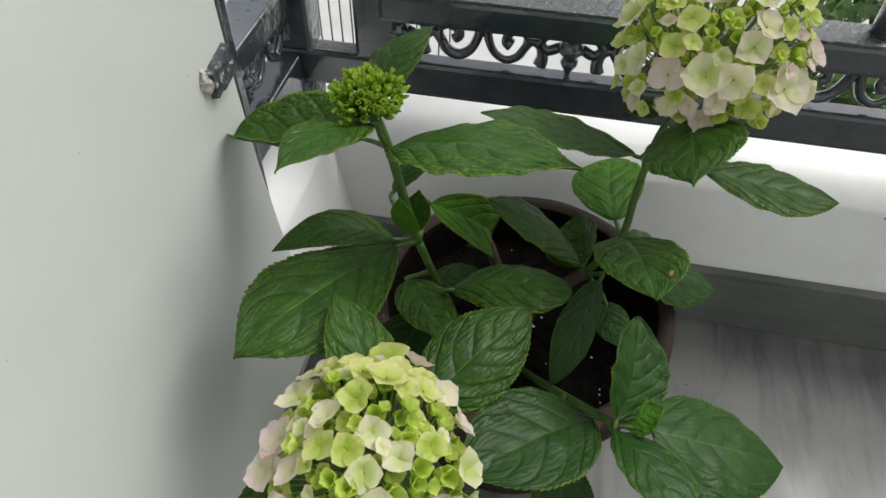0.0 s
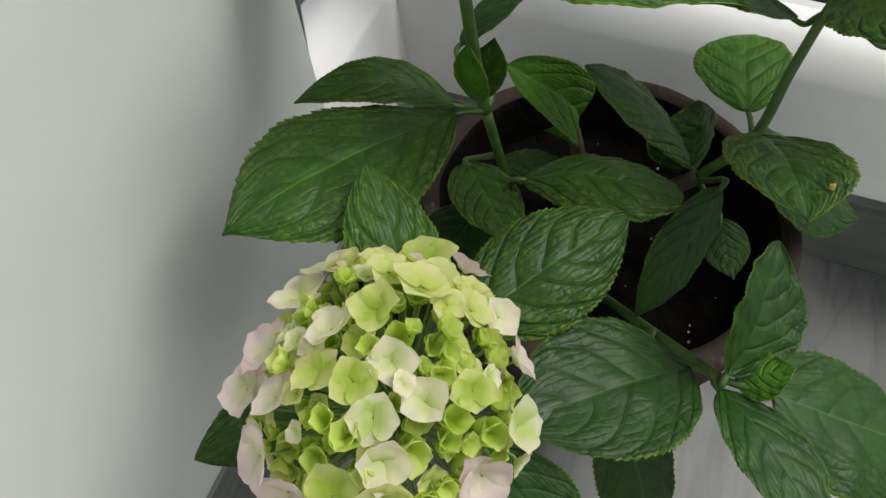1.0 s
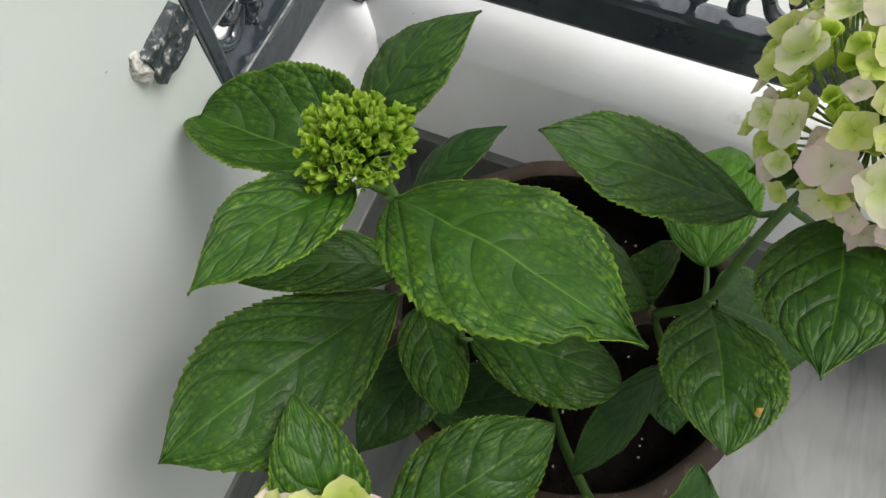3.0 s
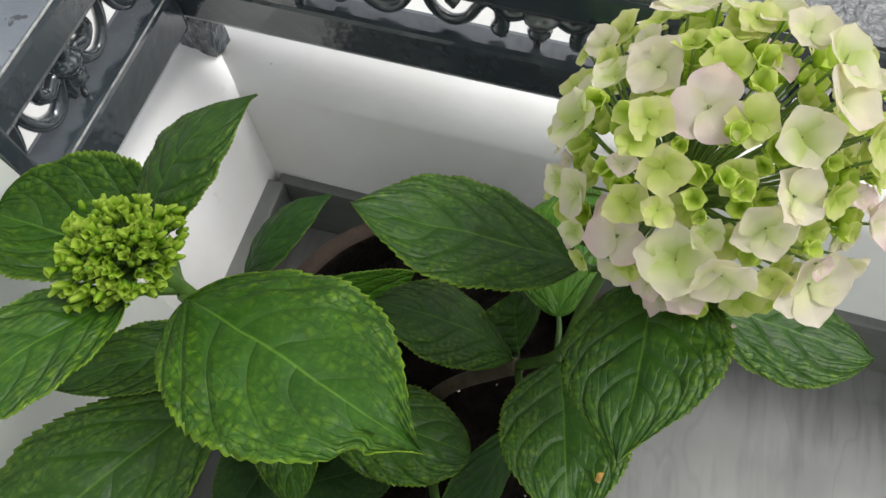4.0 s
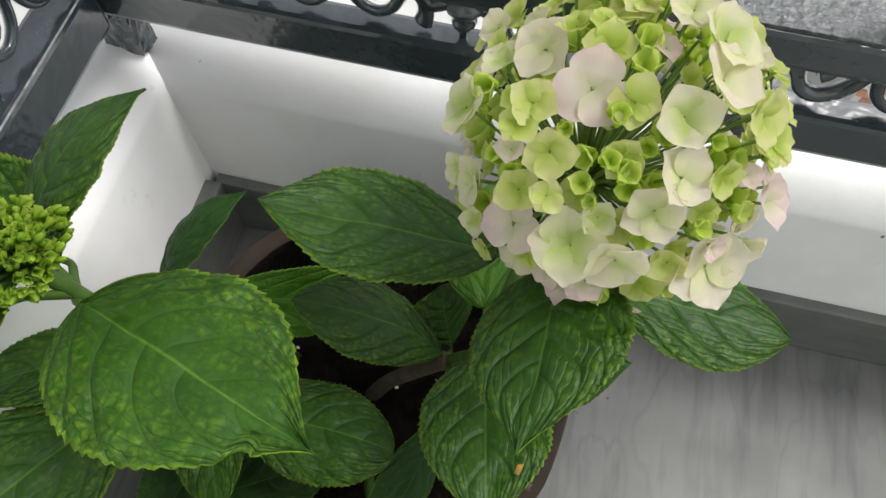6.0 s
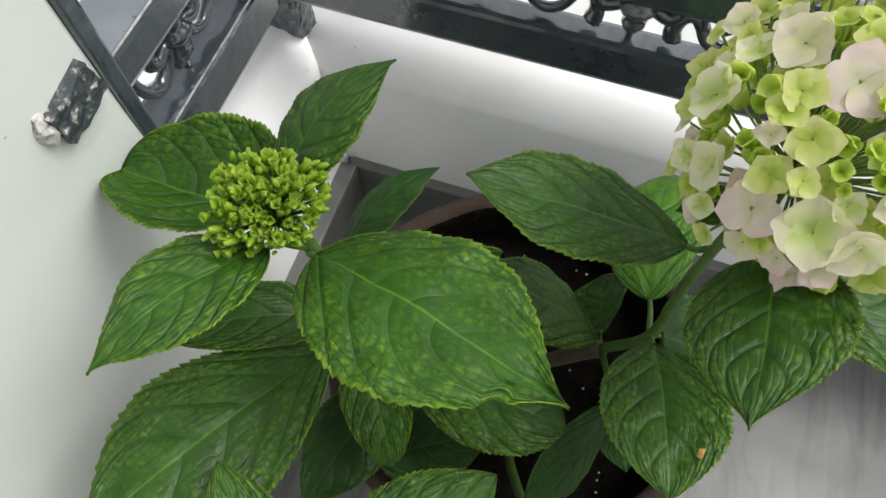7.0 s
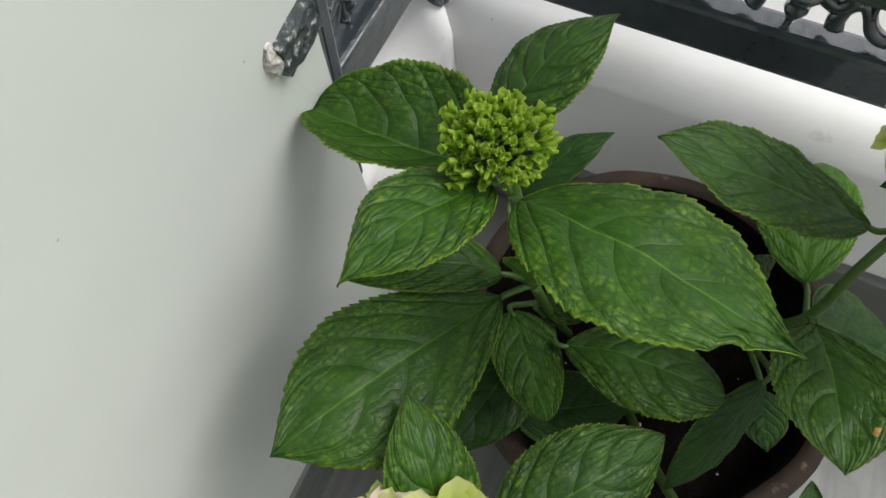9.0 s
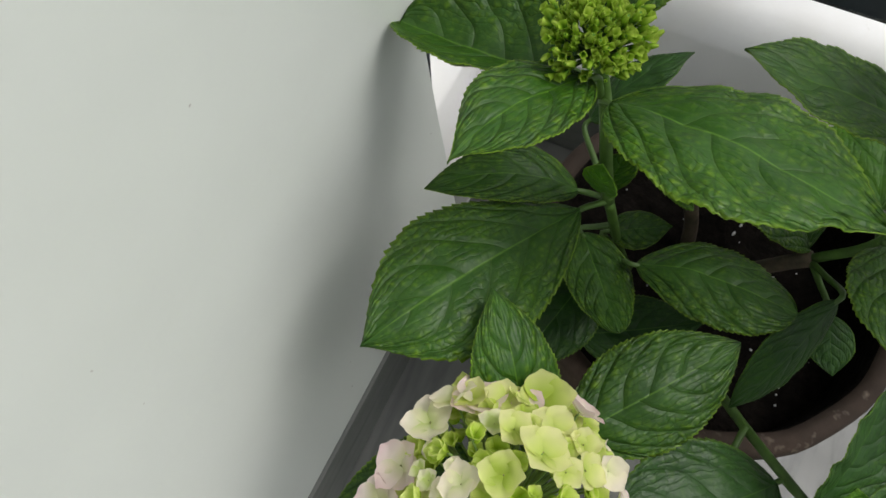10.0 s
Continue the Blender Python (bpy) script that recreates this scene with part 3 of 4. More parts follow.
stick = tagged(new("dead_stick"), "short dry brown stick in the soil", "stick")
bm = bmesh.new()
tube(bm, [(-0.018, 0.035, 0.165, 0.0065), (-0.026, 0.04, 0.20, 0.006), (-0.043, 0.046, 0.243, 0.006), (-0.050, 0.048, 0.254, 0.004)], 5, 10)
part("stick_shaft", bm, WOOD, stick, smooth=True)

# ---- hydrangea ----
plant = tagged(new("hydrangea"), "hydrangea with serrated green leaves and cream-pink flower heads, in the pot", "plant")


def stem(pts, material=STALK, sides=10):
    bm = bmesh.new()
    tube(bm, pts, 7, sides)
    return part("stem", bm, material, plant, smooth=True)


stem([(-0.055, -0.006, 0.16, 0.0034), (-0.072, -0.026, 0.23, 0.0034), (-0.094, -0.050, 0.337, 0.0036)])
stem([(-0.094, -0.050, 0.335, 0.0044), (-0.104, -0.050, 0.38, 0.0040), (-0.114, -0.047, 0.423, 0.0038), (-0.122, -0.048, 0.452, 0.004), (-0.127, -0.050, 0.468, 0.004)])
stem([(-0.005, -0.005, 0.16, 0.0065), (0.012, 0.000, 0.205, 0.0060), (0.040, 0.006, 0.247, 0.0060), (0.056, 0.010, 0.264, 0.0062)], WOOD)
stem([(0.055, 0.010, 0.263, 0.0038), (0.077, 0.010, 0.312, 0.0036), (0.082, 0.026, 0.36, 0.0033), (0.088, 0.040, 0.402, 0.0031), (0.100, 0.056, 0.430, 0.0029), (0.108, 0.064, 0.447, 0.0030)])
stem([(0.004, -0.040, 0.16, 0.0036), (0.020, -0.085, 0.215, 0.0036), (0.046, -0.128, 0.262, 0.0034), (0.080, -0.167, 0.299, 0.0032)])
stem([(-0.045, -0.050, 0.16, 0.0055), (-0.048, -0.120, 0.225, 0.0052), (-0.058, -0.190, 0.285, 0.0050), (-0.070, -0.235, 0.315, 0.0046), (-0.076, -0.252, 0.335, 0.0044)])


def leaf(x, y, z, yaw, pitch, roll, length, width, arch=0.05, node=None, cup=-0.06, material=LEAF, curl=0.0, bite=0.0, quilt=1.0, point=1.0, crest=0.78, sweep=0.0, spot=None):
    """One leaf: base, heading, climb and lean in degrees, size in metres; arch lifts the middle, cup bends the sides, curl drops the tip,
    point sharpens it, crest sets where the blade is widest, sweep bows it sideways, spot is a withered patch."""
    nu, nv, teeth = 140, 36, 28
    m = pose(x, y, z, 0, 0, yaw) @ pose(0, 0, 0, pitch) @ pose(0, 0, 0, 0, roll)
    seed = x * 71 + y * 37 + z * 53
    bm = bmesh.new()
    uv, vein = bm.loops.layers.uv.new("leaf"), bm.loops.layers.uv.new("vein")
    grid, where, net = [], {}, {}
    for i in range(nu + 1):
        u = i / nu
        half = max(0.0, math.sin(math.pi * u ** crest)) ** max(0.05, 0.60 + (0.42 * point - 0.10 * (1 - point)) * u ** 2)
        w = 0.5 * width * half
        saw = (i % (nu // teeth)) / (nu // teeth - 1) - 0.5
        tooth = 1 + 0.046 * saw * min(1, 8 * u * (1 - u)) * (0.8 + 0.9 * noise.noise((seed, i * 0.4, 3)))
        wav = 0.035 * noise.noise((u * 4, seed, 1))
        grid.append([])
        for j in range(nv + 1):
            v = j / nv * 2 - 1
            av = abs(v)
            edge = 1 + (tooth - 1) * av ** 6 + wav * av
            if bite and v > 0.3 and abs(u - 0.84) < 0.028:
                edge *= 1 - bite * (1 - abs(u - 0.84) / 0.028) ** 0.5
            px = v * w * edge + sweep * length * u * u
            py = u * length + (tooth - 1) * av ** 6 * length * 0.10
            pz = 4 * arch * length * u * (1 - u) + cup * width * half * av ** 1.6 - curl * length * max(0, u - 0.55) ** 2 * 2.5
            # the blade swells between its side veins and puckers towards the margin
            bow = (u - 0.20 * av - 0.24 * av ** 2.4) * 5.6 + 8 + 0.16 * noise.noise((u * 5, v * 2.5, seed + 7))
            s = bow + (0.4 if v > 0 else 0)
            fade = min(1, 6 * u * (1 - u)) * (1 - av ** 8) * (1 - 0.75 * max(0, u - 0.6) / 0.4)
            pz += quilt * width * fade * (0.0065 * abs(math.sin(math.pi * (s - 0.5))) ** 0.8 - 0.014 * math.exp(-(v / 0.07) ** 2))
            pz += quilt * width * 0.010 * av * half * noise.noise((u * 17, v * 7, seed + 3))
            pz += width * (0.028 * noise.noise((u * 5, v * 2.5, seed)) + 0.010 * av * half * math.sin(u * 34 + seed * 9 + (2 if v > 0 else 0)))
            q = bm.verts.new(m @ Vector((px, py, pz)))
            where[q] = (u, j / nv)
            net[q] = (bow, 8.5 * av * (0.55 + 0.45 * half) + 0.5 * noise.noise((u * 9, v * 4, seed + 2)))
            grid[-1].append(q)
    for a, b in zip(grid, grid[1:]):
        for j in range(nv):
            f = bm.faces.new((a[j], a[j + 1], b[j + 1], b[j]))
            f.smooth = True
            for loop in f.loops:
                loop[uv].uv = where[loop.vert]
                loop[vein].uv = (net[loop.vert][0] + (0.4 if j >= nv // 2 else 0), net[loop.vert][1])
    if spot:
        for f in bm.faces:
            fu, fv = (sum(where[q][k] for q in f.verts) / len(f.verts) for k in (0, 1))
            if math.hypot((fu - spot[0]) * length, (fv * 2 - 1 - spot[1]) * width / 2) < spot[2] * width:
                f.material_index = 2
    if node:
        base, ahead = m @ Vector((0, 0.004, -0.0008)), m @ Vector((0, -0.006, -0.002))
        tube(bm, [(*node, 0.0024), (*((Vector(node) + ahead) / 2), 0.0020), (*ahead, 0.0018), (*base, 0.0014)], 4, 6, 1)
    ob = part("leaf", bm, (material, STALK, WITHERED), plant)
    thick = ob.modifiers.new("thickness", "SOLIDIFY")
    thick.thickness, thick.offset = 0.0005, 0.0
    return ob


leaf(-0.1108, -0.0524, 0.4342, -112.3, 12.6, -10.8, 0.1480, 0.0927, 0.113, node=(-0.114, -0.047, 0.421), cup=-0.010, curl=-0.169, point=1.83, crest=0.94, sweep=-0.046, bite=0.3)
leaf(-0.1233, -0.0666, 0.4650, 147.3, 11.2, 12.7, 0.0887, 0.0542, 0.057, node=(-0.118, -0.048, 0.432), cup=0.017, curl=0.051, point=1.50, crest=0.90, sweep=-0.149)
leaf(-0.1398, -0.0293, 0.4212, 84.2, -5.3, 8.0, 0.1151, 0.0843, -0.119, node=(-0.118, -0.046, 0.43), cup=0.323, curl=0.197, point=-0.17, crest=0.87, sweep=-0.043)
leaf(-0.1328, -0.0302, 0.4592, -24.2, 19.6, -17.1, 0.0805, 0.0510, 0.124, node=(-0.116, -0.046, 0.428), cup=-0.084, curl=0.069, point=1.42, crest=0.77, sweep=0.036)
leaf(-0.1259, -0.0031, 0.3439, -35.5, 25.4, -24.4, 0.0769, 0.0406, 0.087, node=(-0.096, -0.049, 0.338), cup=-0.083, curl=0.068, point=1.20, crest=0.84, sweep=0.053, material=DARK_LEAF)
leaf(-0.1075, -0.0720, 0.3499, 150.9, 10.6, -1.7, 0.1605, 0.0936, 0.026, node=(-0.093, -0.049, 0.335), cup=-0.053, curl=0.109, point=1.23, crest=1.22, sweep=-0.020)
leaf(-0.1146, -0.0510, 0.3356, 115.2, 11.8, 3.5, 0.1008, 0.0442, 0.138, node=(-0.094, -0.049, 0.336), cup=0.046, curl=0.047, point=0.72, crest=0.89, sweep=-0.096)
leaf(-0.0601, -0.0672, 0.3011, -85.9, 7.5, -11.1, 0.1004, 0.0646, 0.125, node=(-0.075, -0.03, 0.23), cup=-0.119, curl=-0.169, point=0.06, crest=1.06, sweep=0.094)
leaf(-0.1016, -0.0545, 0.2877, -141.3, 13.7, -3.4, 0.0837, 0.0469, -0.042, node=(-0.085, -0.038, 0.285), cup=-0.005, curl=-0.011, point=0.03, crest=0.71, sweep=0.050)
leaf(-0.0810, -0.2169, 0.3410, 39.6, 29.5, 11.6, 0.0900, 0.0522, 0.127, node=(-0.072, -0.24, 0.318), cup=-0.074, curl=-0.014, point=0.83, crest=0.76, sweep=0.016)
leaf(-0.0575, -0.1973, 0.3312, -37.2, 9.3, 11.8, 0.1088, 0.0650, 0.042, node=(-0.066, -0.222, 0.308), cup=-0.076, curl=0.015, point=0.66, crest=0.85, sweep=-0.005)
leaf(0.0738, 0.0417, 0.3850, 96.4, 12.0, 16.1, 0.1355, 0.0811, 0.023, node=(0.087, 0.038, 0.395), cup=0.023, curl=-0.065, point=0.94, crest=1.09, sweep=-0.008)
leaf(0.1016, 0.0147, 0.4436, -177.5, 13.3, 24.0, 0.0936, 0.0736, 0.015, node=(0.09, 0.042, 0.407), cup=-0.061, curl=0.044, point=1.40, crest=0.75, sweep=0.107)
leaf(0.1302, 0.0425, 0.3801, -90.5, -5.9, -6.2, 0.1167, 0.0692, -0.028, node=(0.088, 0.04, 0.402), cup=-0.026, curl=0.053, point=0.74, crest=1.10, sweep=0.036)
leaf(0.0726, 0.0357, 0.3117, 14.1, -12.6, -3.9, 0.1196, 0.0717, 0.112, node=(0.077, 0.011, 0.312), cup=-0.062, curl=0.023, point=0.26, crest=0.97, sweep=0.243, material=YOUNG_LEAF)
leaf(0.0782, 0.0005, 0.3243, -169.0, 19.8, 3.0, 0.1067, 0.0742, 0.100, node=(0.077, 0.010, 0.313), cup=0.043, curl=-0.067, point=0.78, crest=1.06, sweep=0.011, spot=(0.76, -0.62, 0.035))
leaf(0.0887, 0.0200, 0.2945, -72.5, -35.1, 7.0, 0.1301, 0.0825, 0.009, node=(0.077, 0.010, 0.312), cup=-0.098, curl=-0.015, point=0.93, crest=0.73, sweep=-0.004, material=DARK_LEAF)
leaf(0.0497, 0.0131, 0.2688, 91.6, 37.3, 9.8, 0.1203, 0.0589, 0.095, node=(0.056, 0.01, 0.264), cup=-0.096, curl=-0.074, point=0.55, crest=1.16, sweep=-0.087)
leaf(0.0534, 0.0239, 0.2546, 31.2, 58.3, 18.1, 0.0531, 0.0710, 0.004, node=(0.056, 0.01, 0.264), cup=-0.190, curl=-0.000, point=0.79, crest=0.92, sweep=0.039)
leaf(0.0616, -0.0444, 0.3157, 155.1, -27.2, -43.2, 0.0963, 0.0389, 0.057, node=(0.056, 0.008, 0.262), cup=-0.133, curl=0.094, point=0.68, crest=0.98, sweep=-0.134, material=DARK_LEAF)
leaf(0.0724, -0.0355, 0.2773, -151.8, -26.3, 19.6, 0.0414, 0.0307, 0.012, node=(0.056, 0.008, 0.262), cup=-0.065, curl=-0.003, point=0.96, crest=0.89, sweep=-0.025, material=DARK_LEAF, quilt=0.5)
leaf(0.0806, -0.1704, 0.3112, -4.8, 25.2, 48.6, 0.0772, 0.0702, 0.081, node=(0.08, -0.167, 0.299), cup=0.106, curl=-0.092, point=0.54, crest=0.92, sweep=-0.042, material=DARK_LEAF)
leaf(0.1073, -0.1687, 0.3017, -81.5, -27.7, 1.9, 0.1387, 0.0836, 0.049, node=(0.08, -0.167, 0.299), cup=-0.079, curl=0.045, point=0.76, crest=0.72, sweep=-0.074, material=DARK_LEAF)
leaf(0.0818, -0.1724, 0.2975, -142.7, 4.7, -13.7, 0.0877, 0.0488, 0.085, node=(0.08, -0.167, 0.299), cup=0.001, curl=0.106, point=0.69, crest=0.93, sweep=-0.029, material=DARK_LEAF)
leaf(0.0645, -0.1626, 0.2929, 135.4, 12.4, -0.6, 0.1227, 0.0802, 0.128, node=(0.08, -0.167, 0.299), cup=0.056, curl=-0.139, point=0.83, crest=1.06, sweep=0.055, material=DARK_LEAF)
leaf(0.0386, -0.1920, 0.2692, -129.0, -57.9, 11.3, 0.1223, 0.0525, 0.032, node=(0.045, -0.13, 0.268), cup=-0.103, curl=0.008, point=0.86, crest=0.69, sweep=0.000, material=DARK_LEAF)
leaf(-0.0284, -0.2540, 0.3124, -111.7, -35.1, 30.3, 0.0797, 0.0476, 0.077, node=(-0.066, -0.222, 0.308), cup=-0.037, curl=-0.002, point=1.13, crest=0.78, sweep=-0.075, material=DARK_LEAF)
leaf(-0.0892, -0.2454, 0.3065, 123.8, -3.4, -44.8, 0.0954, 0.0689, -0.056, node=(-0.068, -0.23, 0.312), cup=-0.201, curl=-0.144, point=0.42, crest=0.65, sweep=-0.005)
leaf(-0.075, -0.110, 0.245, -62, 13, 3, 0.087, 0.054, -0.04, node=(-0.05, -0.10, 0.21), material=DARK_LEAF)
leaf(-0.0924, -0.0028, 0.3343, -34.8, -53.3, 62.3, 0.1445, 0.0499, 0.178, node=(-0.093, -0.047, 0.336), cup=0.134, curl=0.378, point=1.11, crest=0.80, sweep=0.026, material=YOUNG_LEAF)
leaf(-0.085, -0.030, 0.260, -66, 13, -1, 0.045, 0.033, -0.00, node=(-0.08, -0.034, 0.25))
leaf(-0.100, -0.052, 0.345, 164, 75, 5, 0.055, 0.024, -0.00, material=YOUNG_LEAF, quilt=0.3)
leaf(-0.098, -0.050, 0.345, -34, 80, 50, 0.044, 0.025, -0.01)
leaf(0.088, -0.166, 0.300, -72, 35, 2, 0.031, 0.028, 0.03, material=YOUNG_LEAF, quilt=0.2)
leaf(-0.086, -0.070, 0.262, 166, -5, -6, 0.092, 0.058, 0.03, node=(-0.076, -0.03, 0.235), material=DARK_LEAF)
leaf(0.090, 0.050, 0.430, 120, 7, -13, 0.041, 0.022, 0.04, node=(0.10, 0.056, 0.43))


# ---- flower heads ----
def sepal_mesh(kind, seed):
    """Four overlapping rounded sepals round a small eye, one unit across."""
    rng = random.Random(seed)
    bm = bmesh.new()
    uv = bm.loops.layers.uv.new("sepal")
    count = 3 if kind == "three" else 4
    lean = rng.uniform(0.16, 0.50)
    for k in range(count):
        turn = Matrix.Rotation(2 * math.pi * k / count + rng.uniform(-0.2, 0.2), 4, "Z")
        tilt = Matrix.Rotation(rng.uniform(0.70, 0.95) if kind == "cup" else lean + rng.uniform(-0.12, 0.16), 4, "X")
        wide, long = rng.uniform(0.54, 0.68), rng.uniform(0.46, 0.56)
        if kind == "three":
            wide, tilt = 0.62, Matrix.Rotation(rng.uniform(0.05, 0.25), 4, "X")
        n, rows = 8, []
        where = {}
        wob = rng.uniform(0, 9)
        for i in range(n + 1):
            u = 1 - (1 - i / n) ** 1.5
            w = 0.5 * wide * math.sin(math.pi * min(0.985, 0.08 + 0.92 * u ** 1.12)) ** 0.46
            rows.append([])
            for j in range(n + 1):
                v = j / n * 2 - 1
                x = v * w
                y = 0.02 + u * long - 0.05 * v * v * u
                z = (0.18 if kind == "cup" else 0.10) * (v * v * w * 2.2) + (0.12 if kind == "cup" else -0.03) * u * u * long + 0.014 * k
                z += 0.034 * noise.noise((x * 5 + wob, y * 5, seed)) * (1 + u)
                q = bm.verts.new(turn @ tilt @ Vector((x, y, z)))
                where[q] = (u, j / n)
                rows[-1].append(q)
        for a, b in zip(rows, rows[1:]):
            for j in range(n):
                f = bm.faces.new((a[j], a[j + 1], b[j + 1], b[j]))
                f.smooth = True
                for loop in f.loops:
                    loop[uv].uv = where[loop.vert]
    bmesh.ops.create_icosphere(bm, subdivisions=1, radius=0.020, matrix=Matrix.Translation((0, 0, 0.04)))
    for f in bm.faces:
        if len(f.verts) == 3:
            f.material_index, f.smooth = 1, True
    return bm


def floret_kind(name, shape, material, seeds):
    out = []
    for s in seeds:
        bm = sepal_mesh(shape, s)
        me = bpy.data.meshes.new(name)
        bm.to_mesh(me)
        bm.free()
        me.materials.append(material)
        me.materials.append(EYE)
        out.append(me)
    return out


pink = floret_kind("pink_floret", "open", PINK, (1, 2, 3))
three = floret_kind("pink_floret", "three", PINK, (14,))
cream = floret_kind("cream_floret", "open", CREAM, (4, 5, 6, 7))
green = floret_kind("green_floret", "open", GREEN, (8, 9, 10))
lime = floret_kind("lime_floret", "cup", LIME, (11, 12, 13))
RNG = random.Random(21)


class Head:
    """A domed flower head: centre, radii, and the top of its stalk."""

    def __init__(self, centre, radii, foot):
        self.centre, self.radii, self.foot = Vector(centre), Vector(radii), Vector(foot)
        self.taken, self.stalks, self.scale = [], bmesh.new(), 1.0
        bm = bmesh.new()
        tube(bm, [(*(self.foot - Vector((0, 0, 0.006))), 0.0036), (*self.foot, 0.0044), (*(self.foot + Vector((0, 0, 0.006))), 0.0020)], 3, 8)
        self.body = part("flower_head", bm, STALK, plant, smooth=True)

    def close(self):
        tagged(part("stalk_tuft", self.stalks, PALE_STALK, self.body), kind="stuff")


def floret(head, around, up, size, kind, sink=0.0):
    a, e = radians(around), radians(up)
    n = Vector((math.cos(e) * math.cos(a), math.cos(e) * math.sin(a), math.sin(e)))
    lift = (RNG.uniform(0.94, 1.02) if kind is not lime else RNG.uniform(0.86, 0.95)) - sink
    lift *= 1 + 0.16 * noise.noise(n * 2.6 + head.centre * 9)
    p = head.centre + Vector([n[i] * head.radii[i] for i in range(3)]) * lift
    out = (n + Vector((0, -0.10, 0.40)) + Vector((RNG.gauss(0, 1), RNG.gauss(0, 1), RNG.gauss(0, 1))).normalized() * (0.56 if kind is lime else 0.50)).normalized()
    ob = new("floret", RNG.choice(kind))
    ob.parent = head.body
    s = size / 1000 * head.scale * (1.12 if kind is not lime else 1.25)
    ob.matrix_basis = Matrix.Translation(p) @ out.to_track_quat("Z", "Y").to_matrix().to_4x4() @ Matrix.Rotation(RNG.uniform(0, 6.28), 4, "Z") @ Matrix.Diagonal((s, s, s, 1))
    head.taken.append((n, size / 1000))
    if sink < 0.05:
        mid = head.foot.lerp(p, 0.55) + Vector((0, 0, -0.006))
        tube(head.stalks, [(*head.foot.lerp(p, 0.04), 0.0010), (*mid, 0.0008), (*(p - out * 0.004), 0.0007), (*p, 0.0006)], 3, 5)
    return ob


def deep(head, count, low):
    """A lower layer of small green florets."""
    for k in range(count):
        z = 1 - (1 - math.sin(radians(low))) * (k + 0.5) / count
        floret(head, math.degrees(2.39996 * k + 1), math.degrees(math.asin(z)), RNG.uniform(12, 19), RNG.choice((lime, lime, green)), RNG.uniform(0.06, 0.20))


def fill(head, count, low, kinds):
    """Small florets in the gaps that are still open."""
    for k in range(count):
        z = 1 - (1 - math.sin(radians(low))) * (k + 0.5) / count
        a = 2.39996 * k
        n = Vector((math.sqrt(1 - z * z) * math.cos(a), math.sqrt(1 - z * z) * math.sin(a), z))
        size = RNG.uniform(0.011, 0.019)
        if all((n - q).length * head.radii.x > 0.29 * (size + s) for q, s in head.taken):
            floret(head, math.degrees(a), math.degrees(math.asin(z)), size * 1000, RNG.choice(kinds), RNG.uniform(0.0, 0.08))


head_back = Head((0.113, 0.068, 0.468), (0.074, 0.074, 0.076), (0.107, 0.063, 0.446))
head_front = Head((-0.078, -0.253, 0.345), (0.059, 0.068, 0.060), (-0.076, -0.253, 0.333))
head_front.scale = 0.90
floret(head_back, -178, 56, 26, cream)
floret(head_back, -130, 66, 30, three)
floret(head_back, -161, 29, 27, cream)
floret(head_back, -143, 12, 25, cream)
floret(head_back, -122, 12, 27, three)
floret(head_back, -113, 3, 15, green)
floret(head_back, -100, 17, 30, cream)
floret(head_back, -85, 19, 28, cream)
floret(head_back, -53, 11, 35, cream)
floret(head_back, -74, 36, 24, cream)
floret(head_back, -64, 46, 24, cream)
floret(head_back, -60, 64, 25, cream)
floret(head_back, -26, 67, 29, cream)
floret(head_back, 5, 71, 26, cream)
floret(head_back, 48, 75, 21, cream)
floret(head_back, 81, 70, 19, cream)
floret(head_back, 138, 55, 30, cream)
floret(head_back, 114, 64, 15, cream)
floret(head_back, -177, 41, 19, cream)
floret(head_back, 153, 37, 18, green)
floret(head_back, -27, 21, 23, pink)
floret(head_back, -32, 3, 22, cream)
floret(head_back, -15, 31, 15, green)
floret(head_back, -22, 52, 21, green)
floret(head_back, -122, 44, 19, green)
floret(head_back, -125, 28, 18, green)
floret(head_back, -108, 49, 13, lime)
floret(head_back, -98, 49, 11, lime)
floret(head_back, -89, 47, 13, lime)
floret(head_back, -84, 41, 13, lime)
floret(head_back, -105, 40, 12, lime)
floret(head_back, -99, 35, 9, lime)
floret(head_back, -140, 51, 18, green)
floret(head_back, -95, 68, 19, green)
floret(head_back, -103, 62, 13, lime)
floret(head_back, -162, 77, 18, green)
floret(head_back, -88, 82, 15, lime)
floret(head_back, 157, 88, 14, lime)
floret(head_back, 135, 75, 16, green)
floret(head_back, 174, 67, 14, green)
floret(head_back, -167, 36, 17, lime)
floret(head_back, -157, 45, 14, lime)
floret(head_back, -155, 58, 11, lime)
floret(head_back, -46, 43, 16, green)
floret(head_back, -33, 42, 14, lime)
floret(head_back, -39, 25, 13, lime)
floret(head_back, -60, 29, 12, lime)
floret(head_back, -133, 28, 14, lime)
floret(head_back, -140, 28, 12, lime)
floret(head_back, -136, 45, 16, green)
floret(head_back, -43, 53, 9, lime)
floret(head_back, 162, 74, 12, green)
floret(head_back, -126, 52, 9, lime)
floret(head_front, -176, 17, 31, pink)
floret(head_front, -161, 10, 28, pink)
floret(head_front, 161, 25, 31, cream)
floret(head_front, 145, 31, 29, cream)
floret(head_front, 133, 33, 32, pink)
floret(head_front, -175, 67, 24, cream)
floret(head_front, -143, 60, 24, green)
floret(head_front, -108, 71, 22, green)
floret(head_front, -47, 81, 21, cream)
floret(head_front, -31, 60, 23, cream)
floret(head_front, -75, 62, 23, cream)
floret(head_front, -68, 47, 25, cream)
floret(head_front, -146, 35, 23, pink)
floret(head_front, -129, 22, 30, pink)
